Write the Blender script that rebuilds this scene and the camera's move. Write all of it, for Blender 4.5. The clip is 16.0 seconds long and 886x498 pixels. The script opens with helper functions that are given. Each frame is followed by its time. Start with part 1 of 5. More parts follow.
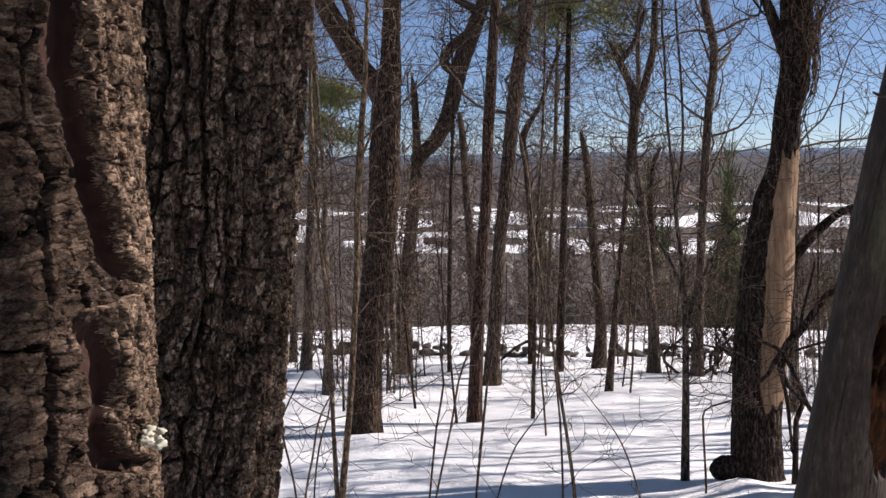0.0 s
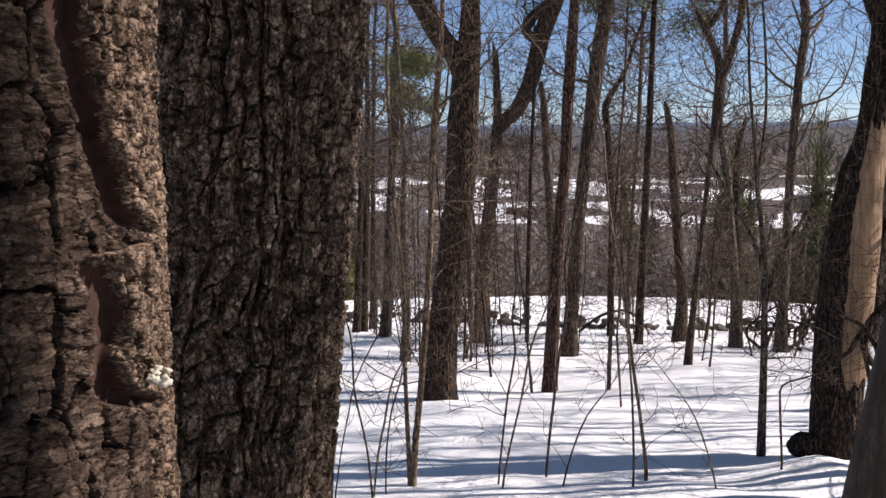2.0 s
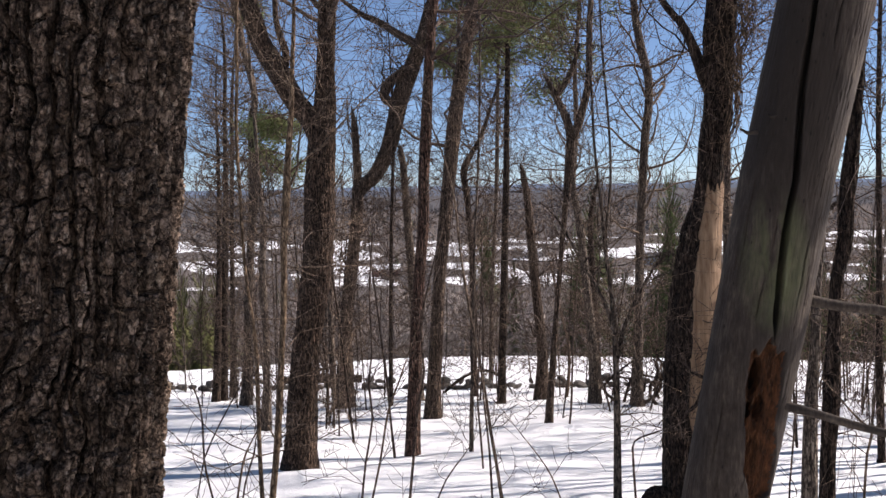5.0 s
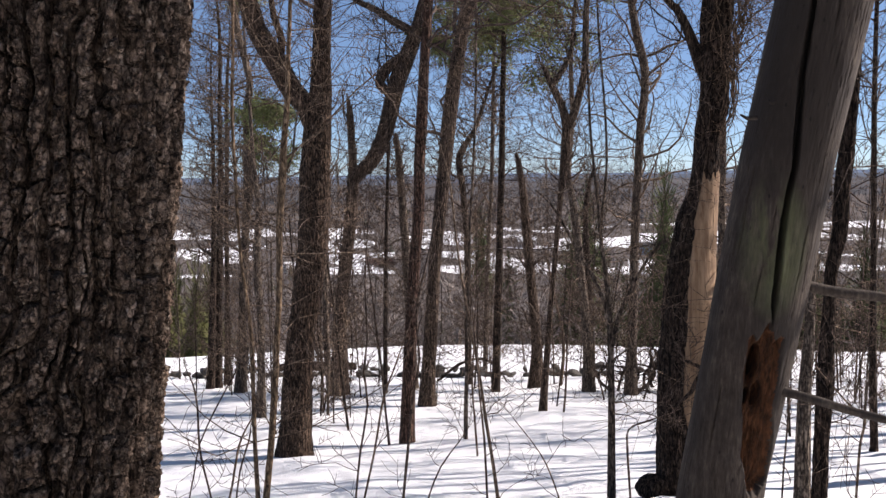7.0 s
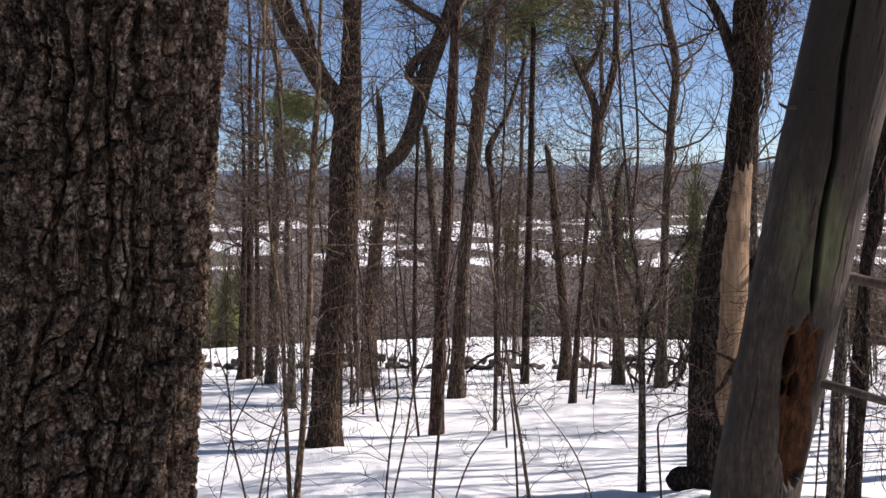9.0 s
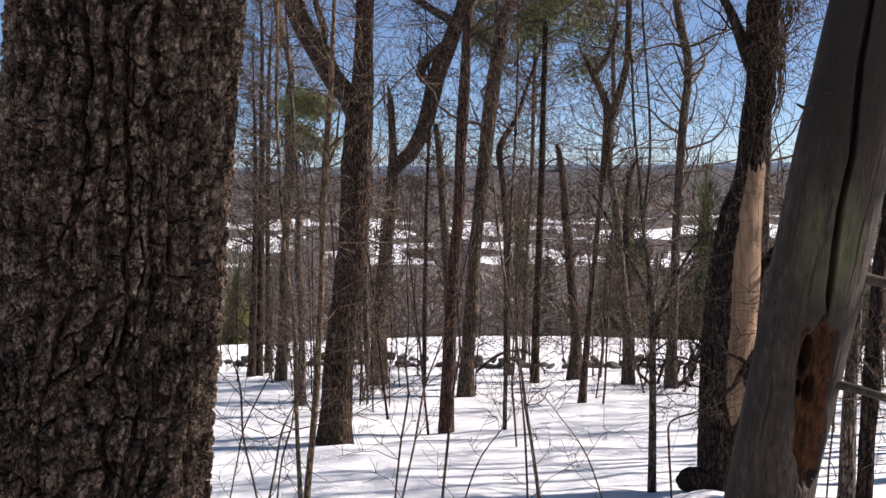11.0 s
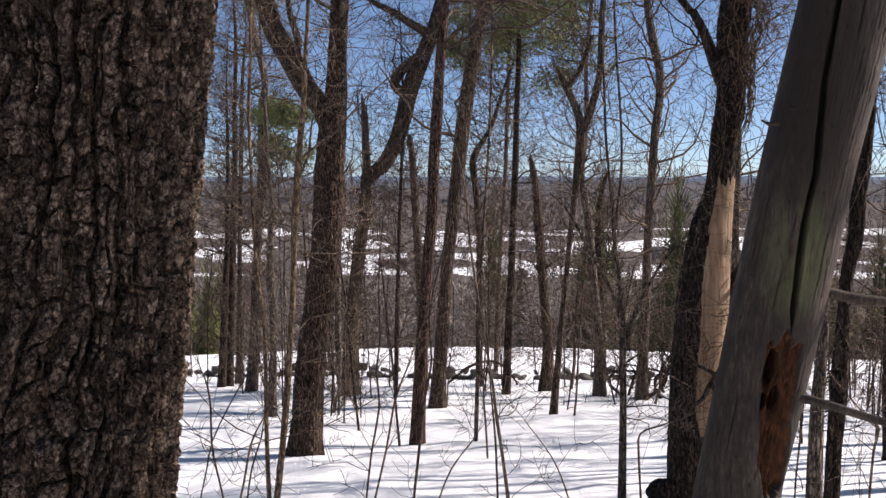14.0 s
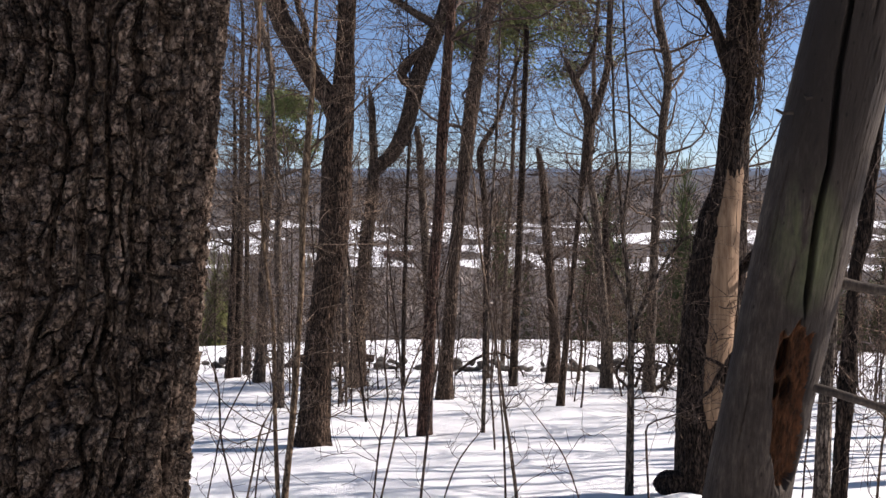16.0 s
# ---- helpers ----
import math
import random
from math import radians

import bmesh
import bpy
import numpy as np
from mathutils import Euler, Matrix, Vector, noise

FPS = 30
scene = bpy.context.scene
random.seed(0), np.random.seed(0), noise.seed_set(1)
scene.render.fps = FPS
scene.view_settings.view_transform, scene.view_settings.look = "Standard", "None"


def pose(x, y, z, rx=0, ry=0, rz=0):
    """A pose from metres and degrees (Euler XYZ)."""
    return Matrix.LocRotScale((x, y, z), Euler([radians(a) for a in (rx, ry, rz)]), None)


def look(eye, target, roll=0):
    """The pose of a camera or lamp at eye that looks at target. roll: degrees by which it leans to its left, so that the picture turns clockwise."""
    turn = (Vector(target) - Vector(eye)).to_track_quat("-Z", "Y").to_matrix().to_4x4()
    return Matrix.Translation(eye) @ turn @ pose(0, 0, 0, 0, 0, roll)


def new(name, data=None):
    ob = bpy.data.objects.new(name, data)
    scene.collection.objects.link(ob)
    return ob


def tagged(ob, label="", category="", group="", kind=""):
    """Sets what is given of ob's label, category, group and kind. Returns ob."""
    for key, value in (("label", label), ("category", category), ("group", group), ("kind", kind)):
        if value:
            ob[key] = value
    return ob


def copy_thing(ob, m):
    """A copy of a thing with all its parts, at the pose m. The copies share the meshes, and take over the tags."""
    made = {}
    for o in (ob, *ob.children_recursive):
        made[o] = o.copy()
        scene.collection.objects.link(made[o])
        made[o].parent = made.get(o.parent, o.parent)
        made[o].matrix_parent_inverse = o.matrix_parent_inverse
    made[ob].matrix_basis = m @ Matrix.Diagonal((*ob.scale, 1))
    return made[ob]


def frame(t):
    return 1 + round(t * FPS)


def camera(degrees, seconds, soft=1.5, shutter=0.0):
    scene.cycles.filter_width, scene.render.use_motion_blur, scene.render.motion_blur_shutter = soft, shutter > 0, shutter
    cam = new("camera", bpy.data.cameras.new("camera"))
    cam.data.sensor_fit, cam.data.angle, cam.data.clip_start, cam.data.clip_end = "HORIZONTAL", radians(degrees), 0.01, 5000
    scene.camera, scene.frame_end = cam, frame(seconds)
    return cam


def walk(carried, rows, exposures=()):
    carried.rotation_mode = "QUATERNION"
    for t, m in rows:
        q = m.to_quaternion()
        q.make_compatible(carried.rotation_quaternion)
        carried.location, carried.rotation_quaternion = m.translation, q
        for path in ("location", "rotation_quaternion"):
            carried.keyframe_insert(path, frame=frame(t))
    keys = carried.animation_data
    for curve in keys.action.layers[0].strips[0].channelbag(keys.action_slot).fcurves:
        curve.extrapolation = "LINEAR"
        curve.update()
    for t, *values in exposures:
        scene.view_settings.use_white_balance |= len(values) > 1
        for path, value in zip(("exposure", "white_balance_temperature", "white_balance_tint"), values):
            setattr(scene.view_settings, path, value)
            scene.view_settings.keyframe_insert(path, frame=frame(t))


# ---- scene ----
cam = camera(49.0, 16.0)
# seconds, eye, (turn to the left, tilt up, lean to the left) in degrees
PATH = [
    (0.0, (-0.1122, -0.0031, 1.7049), (2.809, -5.978, -1.023)),
    (0.5, (-0.1272, 0.0105, 1.6994), (3.138, -6.122, -0.833)),
    (1.0, (-0.1315, 0.0099, 1.6941), (3.507, -6.240, -0.426)),
    (1.5, (-0.0934, -0.0248, 1.6872), (5.156, -6.446, -0.710)),
    (2.0, (-0.0464, -0.0270, 1.6969), (7.708, -7.672, -0.826)),
    (2.5, (-0.0166, -0.0021, 1.7043), (6.474, -6.952, -1.382)),
    (3.0, (-0.0035, 0.0002, 1.7043), (5.268, -6.891, -1.239)),
    (3.5, (0.0209, 0.0047, 1.7070), (3.908, -6.871, -1.424)),
    (4.0, (0.0354, 0.0078, 1.7146), (1.621, -4.973, -1.502)),
    (4.2, (0.0354, 0.0078, 1.7146), (0.901, -3.873, -1.502)),
    (6.3, (0.0305, 0.0108, 1.7020), (-0.699, -4.681, -0.987)),
    (6.5, (0.0305, 0.0108, 1.7020), (-0.729, -4.681, -0.987)),
    (7.0, (0.0248, 0.0108, 1.7016), (-0.600, -4.821, -0.804)),
    (7.5, (0.0198, 0.0087, 1.7031), (-0.216, -4.881, -0.876)),
    (8.0, (0.0145, 0.0114, 1.7001), (0.545, -5.185, -1.069)),
    (8.5, (0.0144, 0.0112, 1.6991), (0.921, -5.181, -0.982)),
    (9.0, (0.0111, 0.0101, 1.6976), (1.090, -5.257, -0.892)),
    (11.5, (-0.0016, 0.0047, 1.6973), (1.750, -5.381, -0.532)),
    (12.0, (0.0025, 0.0060, 1.6988), (1.697, -5.445, -0.426)),
    (12.5, (0.0089, 0.0102, 1.6997), (1.327, -5.335, -0.294)),
    (13.0, (0.0132, 0.0106, 1.6995), (0.828, -4.918, -0.223)),
    (13.5, (0.0125, 0.0068, 1.7002), (0.406, -4.798, -0.135)),
    (14.0, (0.0080, 0.0016, 1.7010), (0.087, -4.710, -0.075)),
    (14.5, (0.0000, 0.0000, 1.7000), (-0.014, -4.705, 0.000)),
    (15.0, (-0.0028, -0.0008, 1.6996), (0.144, -4.764, 0.018)),
    (15.5, (-0.0031, -0.0029, 1.6974), (0.166, -4.935, 0.065)),
    (16.0, (-0.0054, -0.0001, 1.6949), (0.465, -5.177, -0.018)),
]
walk(cam, [(t, Matrix.Translation(eye) @ pose(0, 0, 0, 0, 0, yaw) @ pose(0, 0, 0, 90 + tilt, 0, 0) @ pose(0, 0, 0, 0, 0, lean))
           for t, eye, (yaw, tilt, lean) in PATH],
     exposures=[(0.0, 0.28, 6750, 20), (2.5, 0.4, 6750, 20), (4.0, 0.45, 6750, 20), (16.0, 0.43, 6750, 20)])

# ---------------------------------------------------------------- light
SUN_AZ, SUN_EL = 73.0, 34.0  # degrees clockwise from the view ahead (+y), and above the horizon
world = bpy.data.worlds.new("sky")
scene.world = world
world.use_nodes = True
wn = world.node_tree.nodes
sky = wn.new("ShaderNodeTexSky")
sky.sky_type = "NISHITA"
sky.sun_disc = False
sky.sun_elevation, sky.sun_rotation = radians(SUN_EL), radians(SUN_AZ)
sky.altitude, sky.air_density, sky.dust_density, sky.ozone_density = 2500, 0.6, 0.0, 3.5
wn["Background"].inputs["Strength"].default_value = 0.112
blue = wn.new("ShaderNodeMix")  # clear dry winter air
blue.data_type, blue.blend_type = "RGBA", "MULTIPLY"
blue.inputs[0].default_value, blue.inputs[7].default_value = 1.0, (1.0, 1.0, 0.92, 1)
even = wn.new("ShaderNodeMix")  # a clear sky scatters more evenly than the bare model
even.data_type = "RGBA"
even.inputs[0].default_value, even.inputs[7].default_value = 0.4, (1.25, 2.2, 4.05, 1)
world.node_tree.links.new(sky.outputs[0], even.inputs[6])
world.node_tree.links.new(even.outputs[2], blue.inputs[6])
world.node_tree.links.new(blue.outputs[2], wn["Background"].inputs[0])
sun_data = bpy.data.lights.new("sun", "SUN")
sun_data.energy, sun_data.angle, sun_data.color = 7.8, radians(0.5), (1.0, 0.96, 0.9)
sun = new("sun", sun_data)
sun_way = Vector((math.sin(radians(SUN_AZ)) * math.cos(radians(SUN_EL)), math.cos(radians(SUN_AZ)) * math.cos(radians(SUN_EL)), math.sin(radians(SUN_EL))))
sun.matrix_world = look(sun_way * 50, (0, 0, 0))


# ---------------------------------------------------------------- materials
def material(name, rough=0.9, spec=0.3):
    m = bpy.data.materials.new(name)
    m.use_nodes = True
    p = m.node_tree.nodes["Principled BSDF"]
    p.inputs["Roughness"].default_value = rough
    p.inputs["Specular IOR Level"].default_value = spec
    return m, m.node_tree.nodes, m.node_tree.links, p


def node(nodes, kind, **values):
    n = nodes.new(kind)
    for key, value in values.items():
        n.inputs[key.replace("_", " ")].default_value = value
    return n


def mapped(nodes, links, scale, coord="Object"):
    tc, mp = nodes.new("ShaderNodeTexCoord"), nodes.new("ShaderNodeMapping")
    mp.inputs["Scale"].default_value = scale
    links.new(tc.outputs[coord], mp.inputs["Vector"])
    return mp.outputs[0]


def ramp(nodes, links, source, stops):
    r = nodes.new("ShaderNodeValToRGB")
    els = r.color_ramp.elements
    while len(els) < len(stops):
        els.new(0.5)
    for e, (at, c) in zip(els, stops):
        e.position, e.color = at, (*c, 1)
    links.new(source, r.inputs[0])
    return r.outputs[0]


def mix(nodes, links, fac, a, b, how="MIX"):
    n = nodes.new("ShaderNodeMix")
    n.data_type, n.blend_type = "RGBA", how
    for value, sock in ((fac, n.inputs[0]), (a, n.inputs[6]), (b, n.inputs[7])):
        if isinstance(value, (int, float)):
            sock.default_value = value
        elif isinstance(value, tuple):
            sock.default_value = (*value, 1)
        else:
            links.new(value, sock)
    return n.outputs[2]


def bump(nodes, links, p, height, strength, distance):
    b = node(nodes, "ShaderNodeBump", Strength=strength, Distance=distance)
    links.new(height, b.inputs["Height"])
    links.new(b.outputs[0], p.inputs["Normal"])
    return b


def bark(name, dark, light, ridge=14.0, stretch=0.16, depth=0.02, stains=(0.42, 0.75, 0.35, 0.45), fleck=60.0, crack=0.4):
    """Furrowed bark: long plates parted by cracks, with two scales of colour."""
    m, n, l, p = material(name, 0.95, 0.15)
    at = mapped(n, l, (ridge, ridge, ridge * stretch))
    warp = node(n, "ShaderNodeTexNoise", Scale=1.3, Detail=4.0)
    l.new(at, warp.inputs["Vector"])
    bent = n.new("ShaderNodeVectorMath")
    bent.operation = "ADD"
    l.new(at, bent.inputs[0])
    off = n.new("ShaderNodeVectorMath")
    off.operation = "SCALE"
    off.inputs["Scale"].default_value = 0.7
    l.new(warp.outputs["Color"], off.inputs[0])
    l.new(off.outputs[0], bent.inputs[1])
    v = n.new("ShaderNodeTexVoronoi")
    v.feature = "DISTANCE_TO_EDGE"
    v.inputs["Scale"].default_value = 1.0
    l.new(bent.outputs[0], v.inputs["Vector"])
    plate = ramp(n, l, v.outputs["Distance"], [(0.0, (0, 0, 0)), (0.22, (0.75, 0.75, 0.75)), (0.6, (1, 1, 1))])
    grain = node(n, "ShaderNodeTexNoise", Scale=fleck, Detail=5.0, Roughness=0.7)
    l.new(mapped(n, l, (1, 1, 0.35)), grain.inputs["Vector"])
    stain = node(n, "ShaderNodeTexNoise", Scale=2.3, Detail=4.0, Roughness=0.6)
    l.new(mapped(n, l, (1, 1, 0.5)), stain.inputs["Vector"])
    tone = ramp(n, l, grain.outputs[0], [(0.41, dark), (0.6, light)])
    own = n.new("ShaderNodeTexVoronoi")
    own.inputs["Scale"].default_value = 1.7
    l.new(bent.outputs[0], own.inputs["Vector"])
    shade = ramp(n, l, own.outputs["Color"], [(0.1, (0.45, 0.45, 0.45)), (0.9, (1.35, 1.33, 1.3))])
    tone = mix(n, l, 1.0, tone, shade, "MULTIPLY")
    # crack lines darkened in colour: crevice shade on top of the bark's darker furrows
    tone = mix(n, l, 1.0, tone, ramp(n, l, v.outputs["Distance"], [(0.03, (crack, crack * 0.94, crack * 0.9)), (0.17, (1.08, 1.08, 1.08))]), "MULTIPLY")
    tone = mix(n, l, ramp(n, l, stain.outputs[0], [(stains[0], (0, 0, 0)), (stains[1], (stains[2],) * 3)]), tone, tuple(c * stains[3] for c in light))
    l.new(tone, p.inputs["Base Color"])
    height = mix(n, l, 0.25, plate, grain.outputs[0])
    bump(n, l, p, height, 1.0, depth)
    return m


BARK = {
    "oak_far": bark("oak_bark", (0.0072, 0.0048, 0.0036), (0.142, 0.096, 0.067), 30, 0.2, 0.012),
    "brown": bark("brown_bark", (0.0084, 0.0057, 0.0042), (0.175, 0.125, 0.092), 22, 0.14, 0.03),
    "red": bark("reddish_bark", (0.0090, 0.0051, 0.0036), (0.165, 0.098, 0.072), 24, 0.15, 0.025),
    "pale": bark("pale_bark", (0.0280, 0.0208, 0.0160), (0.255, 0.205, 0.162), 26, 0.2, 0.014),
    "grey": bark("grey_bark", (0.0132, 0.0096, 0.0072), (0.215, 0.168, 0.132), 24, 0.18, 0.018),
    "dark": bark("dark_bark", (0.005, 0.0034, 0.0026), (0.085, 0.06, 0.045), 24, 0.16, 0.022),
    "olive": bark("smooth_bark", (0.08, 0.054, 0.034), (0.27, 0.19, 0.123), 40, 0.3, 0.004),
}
TWIG = bark("twig_bark", (0.045, 0.031, 0.024), (0.165, 0.122, 0.096), 40, 0.4, 0.002)
PALE_TWIG = bark("pale_twig_bark", (0.09, 0.064, 0.046), (0.25, 0.183, 0.13), 40, 0.4, 0.002)


def plain(name, a, b, scale=8.0, rough=0.9, strength=0.3, depth=0.01, stretch=(1, 1, 1), spec=0.3):
    """Two mottled tones and a fine relief."""
    m, n, l, p = material(name, rough, spec)
    at = mapped(n, l, stretch)
    t = node(n, "ShaderNodeTexNoise", Scale=scale, Detail=6.0, Roughness=0.65)
    l.new(at, t.inputs["Vector"])
    l.new(ramp(n, l, t.outputs[0], [(0.3, a), (0.7, b)]), p.inputs["Base Color"])
    bump(n, l, p, t.outputs[0], strength, depth)
    return m


def snow_material():
    m, n, l, p = material("snow", 0.65, 0.25)
    at = mapped(n, l, (1, 1, 1))
    t = node(n, "ShaderNodeTexNoise", Scale=2.2, Detail=7.0, Roughness=0.6)
    fine = node(n, "ShaderNodeTexNoise", Scale=22.0, Detail=5.0, Roughness=0.7)
    for k in (t, fine):
        l.new(at, k.inputs["Vector"])
    tone = ramp(n, l, t.outputs[0], [(0.3, (0.68, 0.69, 0.7)), (0.7, (0.76, 0.765, 0.77))])
    litter = node(n, "ShaderNodeTexNoise", Scale=38.0, Detail=3.0, Roughness=0.6)
    l.new(at, litter.inputs["Vector"])
    tone = mix(n, l, ramp(n, l, litter.outputs[0], [(0.71, (0, 0, 0)), (0.76, (0.7, 0.7, 0.7))]), tone, (0.2, 0.14, 0.09))
    l.new(tone, p.inputs["Base Color"])
    bump(n, l, p, mix(n, l, 0.35, t.outputs[0], fine.outputs[0]), 0.8, 0.09)
    return m


SNOW = snow_material()
STONE = plain("field_stone", (0.02, 0.018, 0.016), (0.12, 0.108, 0.095), 9.0, 0.9, 0.6, 0.03)
FLOOR = plain("woods_floor", (0.05, 0.044, 0.041), (0.16, 0.141, 0.131), 0.15, 1.0, 0.3, 0.3, spec=0.0)
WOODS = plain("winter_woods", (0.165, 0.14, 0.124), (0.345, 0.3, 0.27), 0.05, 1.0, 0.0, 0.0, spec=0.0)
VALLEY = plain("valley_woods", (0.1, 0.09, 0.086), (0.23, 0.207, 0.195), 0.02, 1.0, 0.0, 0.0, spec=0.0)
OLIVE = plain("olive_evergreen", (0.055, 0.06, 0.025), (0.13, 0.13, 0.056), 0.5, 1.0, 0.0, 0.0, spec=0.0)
# the blue cast of distance is part of this colour
HAZY_WOODS = plain("distant_woods", (0.05, 0.051, 0.057), (0.092, 0.092, 0.099), 0.01, 1.0, 0.0, 0.0, spec=0.0)
EVERGREEN = plain("dark_evergreen", (0.03, 0.041, 0.02), (0.085, 0.1, 0.045), 0.2, 1.0, 0.0, 0.0, spec=0.0)
NEEDLES = plain("pine_needles", (0.08, 0.1, 0.03), (0.22, 0.235, 0.08), 3.0, 0.7, 0.0, 0.0)


# ---------------------------------------------------------------- the lie of the land
def brow(x):
    """How far ahead the snow field breaks off."""
    k = np.clip(np.abs(x - 1.0) / 15.0, 0, 1)
    return 49 - 15 * k ** 1.6


def wave(x, y, size, seed):
    """Smooth waves of about that size, from -1 to 1."""
    r = np.random.default_rng(seed)
    total = 0
    for _ in range(7):
        a, ph, k = r.uniform(0, 6.283), r.uniform(0, 6.283), 6.283 / (size * r.uniform(0.6, 1.7))
        total = total + np.sin(k * (x * np.cos(a) + y * np.sin(a)) + ph)
    return total / 4.2


MOUNDS = []  # x, y, height, radius of snow banked against trunks


def land(x, y):
    x, y = np.asarray(x, float), np.asarray(y, float)
    b = brow(x)
    over = np.maximum(y - b, 0)
    z = -0.15 * y - 0.35 * over * np.clip(over / 10, 0, 1)
    near = np.clip((60 - y) / 20, 0, 1)
    z = z + near * (0.008 * wave(x, y, 0.45, 7) + 0.016 * wave(x, y, 0.9, 2) + 0.022 * wave(x, y, 2.2, 3) + 0.02 * wave(x, y, 6.0, 4) - 0.01)
    valley = -66 + 4 * wave(x, y, 420.0, 5)
    z = np.maximum(z, valley)
    far = np.clip((y - 2600) / 1700, 0, 1)
    z = z + far * far * (3 - 2 * far) * (20 + 6 * wave(x, y * 0.3, 1500.0, 6))
    for mx, my, h, r in MOUNDS:
        z = z + h * np.exp(-((x - mx) ** 2 + (y - my) ** 2) / (r * r))
    return z


def ground_z(x, y):
    return float(land(x, y))


def foot_z(x, y):
    """The even slope on which the trees stand; the snow drifts a little over and under it."""
    return -0.15 * y


# ---------------------------------------------------------------- mesh helpers
class Geo:
    """Gathers quads and triangles for one mesh."""

    def __init__(self):
        self.v, self.q, self.t, self.n = [], [], [], 0

    def add(self, verts, quads=None, tris=None):
        verts = np.asarray(verts, np.float32).reshape(-1, 3)
        if quads is not None and len(quads):
            self.q.append(np.asarray(quads, np.int32).reshape(-1, 4) + self.n)
        if tris is not None and len(tris):
            self.t.append(np.asarray(tris, np.int32).reshape(-1, 3) + self.n)
        self.v.append(verts)
        self.n += len(verts)

    def arrays(self):
        q = np.concatenate(self.q) if self.q else np.zeros((0, 4), np.int32)
        t = np.concatenate(self.t) if self.t else np.zeros((0, 3), np.int32)
        return np.concatenate(self.v), q, t

    def mesh(self, name, mat, smooth=True):
        v, q, t = self.arrays()
        me = bpy.data.meshes.new(name)
        me.vertices.add(len(v))
        me.vertices.foreach_set("co", v.ravel())
        me.loops.add(q.size + t.size)
        me.loops.foreach_set("vertex_index", np.concatenate([q.ravel(), t.ravel()]))
        me.polygons.add(len(q) + len(t))
        me.polygons.foreach_set("loop_start", np.concatenate([np.arange(len(q)) * 4, q.size + np.arange(len(t)) * 3]).astype(np.int32))
        me.polygons.foreach_set("use_smooth", np.full(len(q) + len(t), smooth))
        me.update(calc_edges=True)
        me.validate()
        me.materials.append(mat)
        return me


def part(name, geo, mat, parent=None, label="", smooth=True):
    ob = new(name, geo.mesh(name, mat, smooth))
    if parent:
        ob.parent = parent
    return tagged(ob, label)


def root(name, at, label, category, group="", kind=""):
    ob = new(name)
    ob.location = at
    ob.empty_display_size = 0.1
    return tagged(ob, label, category, group, kind)


def tube(geo, pts, radii, sides=5, cap=True, rough=None, knots=0.0, relief=None):
    """A round limb along a bent line."""
    pts, radii = np.asarray(pts, float), np.asarray(radii, float)
    n = len(pts)
    d = np.gradient(pts, axis=0)
    d /= np.linalg.norm(d, axis=1)[:, None] + 1e-9
    ref = np.array((0.0, 1.0, 0.0)) if abs(d[:, 1]).max() < 0.9 else np.array((1.0, 0.0, 0.0))
    u = np.cross(d, ref)
    u /= np.linalg.norm(u, axis=1)[:, None] + 1e-9
    w = np.cross(u, d)
    a = np.arange(sides) * 2 * np.pi / sides
    rr = radii[:, None] * np.ones(sides)
    if rough is not None:
        h = np.arange(n)[:, None] * 0.6
        rr = rr * (1 + knots * (np.sin(3 * a + h * 0.37 + rough) * 0.5 + np.sin(2 * a - h * 0.21 + rough * 2.1) * 0.6 + np.sin(5 * a + h * 0.9 + rough * 3.3) * 0.3))
    if relief:
        rr = rr + relief(a[None, :], np.cumsum(np.r_[0, np.linalg.norm(np.diff(pts, axis=0), axis=1)])[:, None], radii[:, None])
    v = pts[:, None] + (u[:, None] * np.cos(a)[None, :, None] + w[:, None] * np.sin(a)[None, :, None]) * rr[:, :, None]
    i, j = np.meshgrid(np.arange(n - 1), np.arange(sides), indexing="ij")
    k = (j + 1) % sides
    quads = np.stack([i * sides + j, i * sides + k, (i + 1) * sides + k, (i + 1) * sides + j], -1).reshape(-1, 4)
    tris = []
    if cap:
        tris = [(n * sides - sides, n * sides - sides + s, n * sides - sides + s + 1) for s in range(1, sides - 1)]
    geo.add(v.reshape(-1, 3), quads, tris)


def smooth_line(rows, step=0.12):
    """A smooth line through rows of numbers (Catmull-Rom), about that far apart."""
    p = np.asarray(rows, float)
    q = np.vstack([2 * p[0] - p[1], p, 2 * p[-1] - p[-2]])
    out = []
    for i in range(1, len(q) - 2):
        m = max(2, int(np.linalg.norm(q[i + 1, :3] - q[i, :3]) / step))
        t = np.linspace(0, 1, m, endpoint=False)[:, None]
        out.append(0.5 * (2 * q[i] + (q[i + 1] - q[i - 1]) * t + (2 * q[i - 1] - 5 * q[i] + 4 * q[i + 1] - q[i + 2]) * t ** 2 + (3 * q[i] - q[i - 1] - 3 * q[i + 1] + q[i + 2]) * t ** 3))
    out.append(p[-1:])
    return np.vstack(out)


THIN = [0.0017]  # the finest twig's radius, in metres


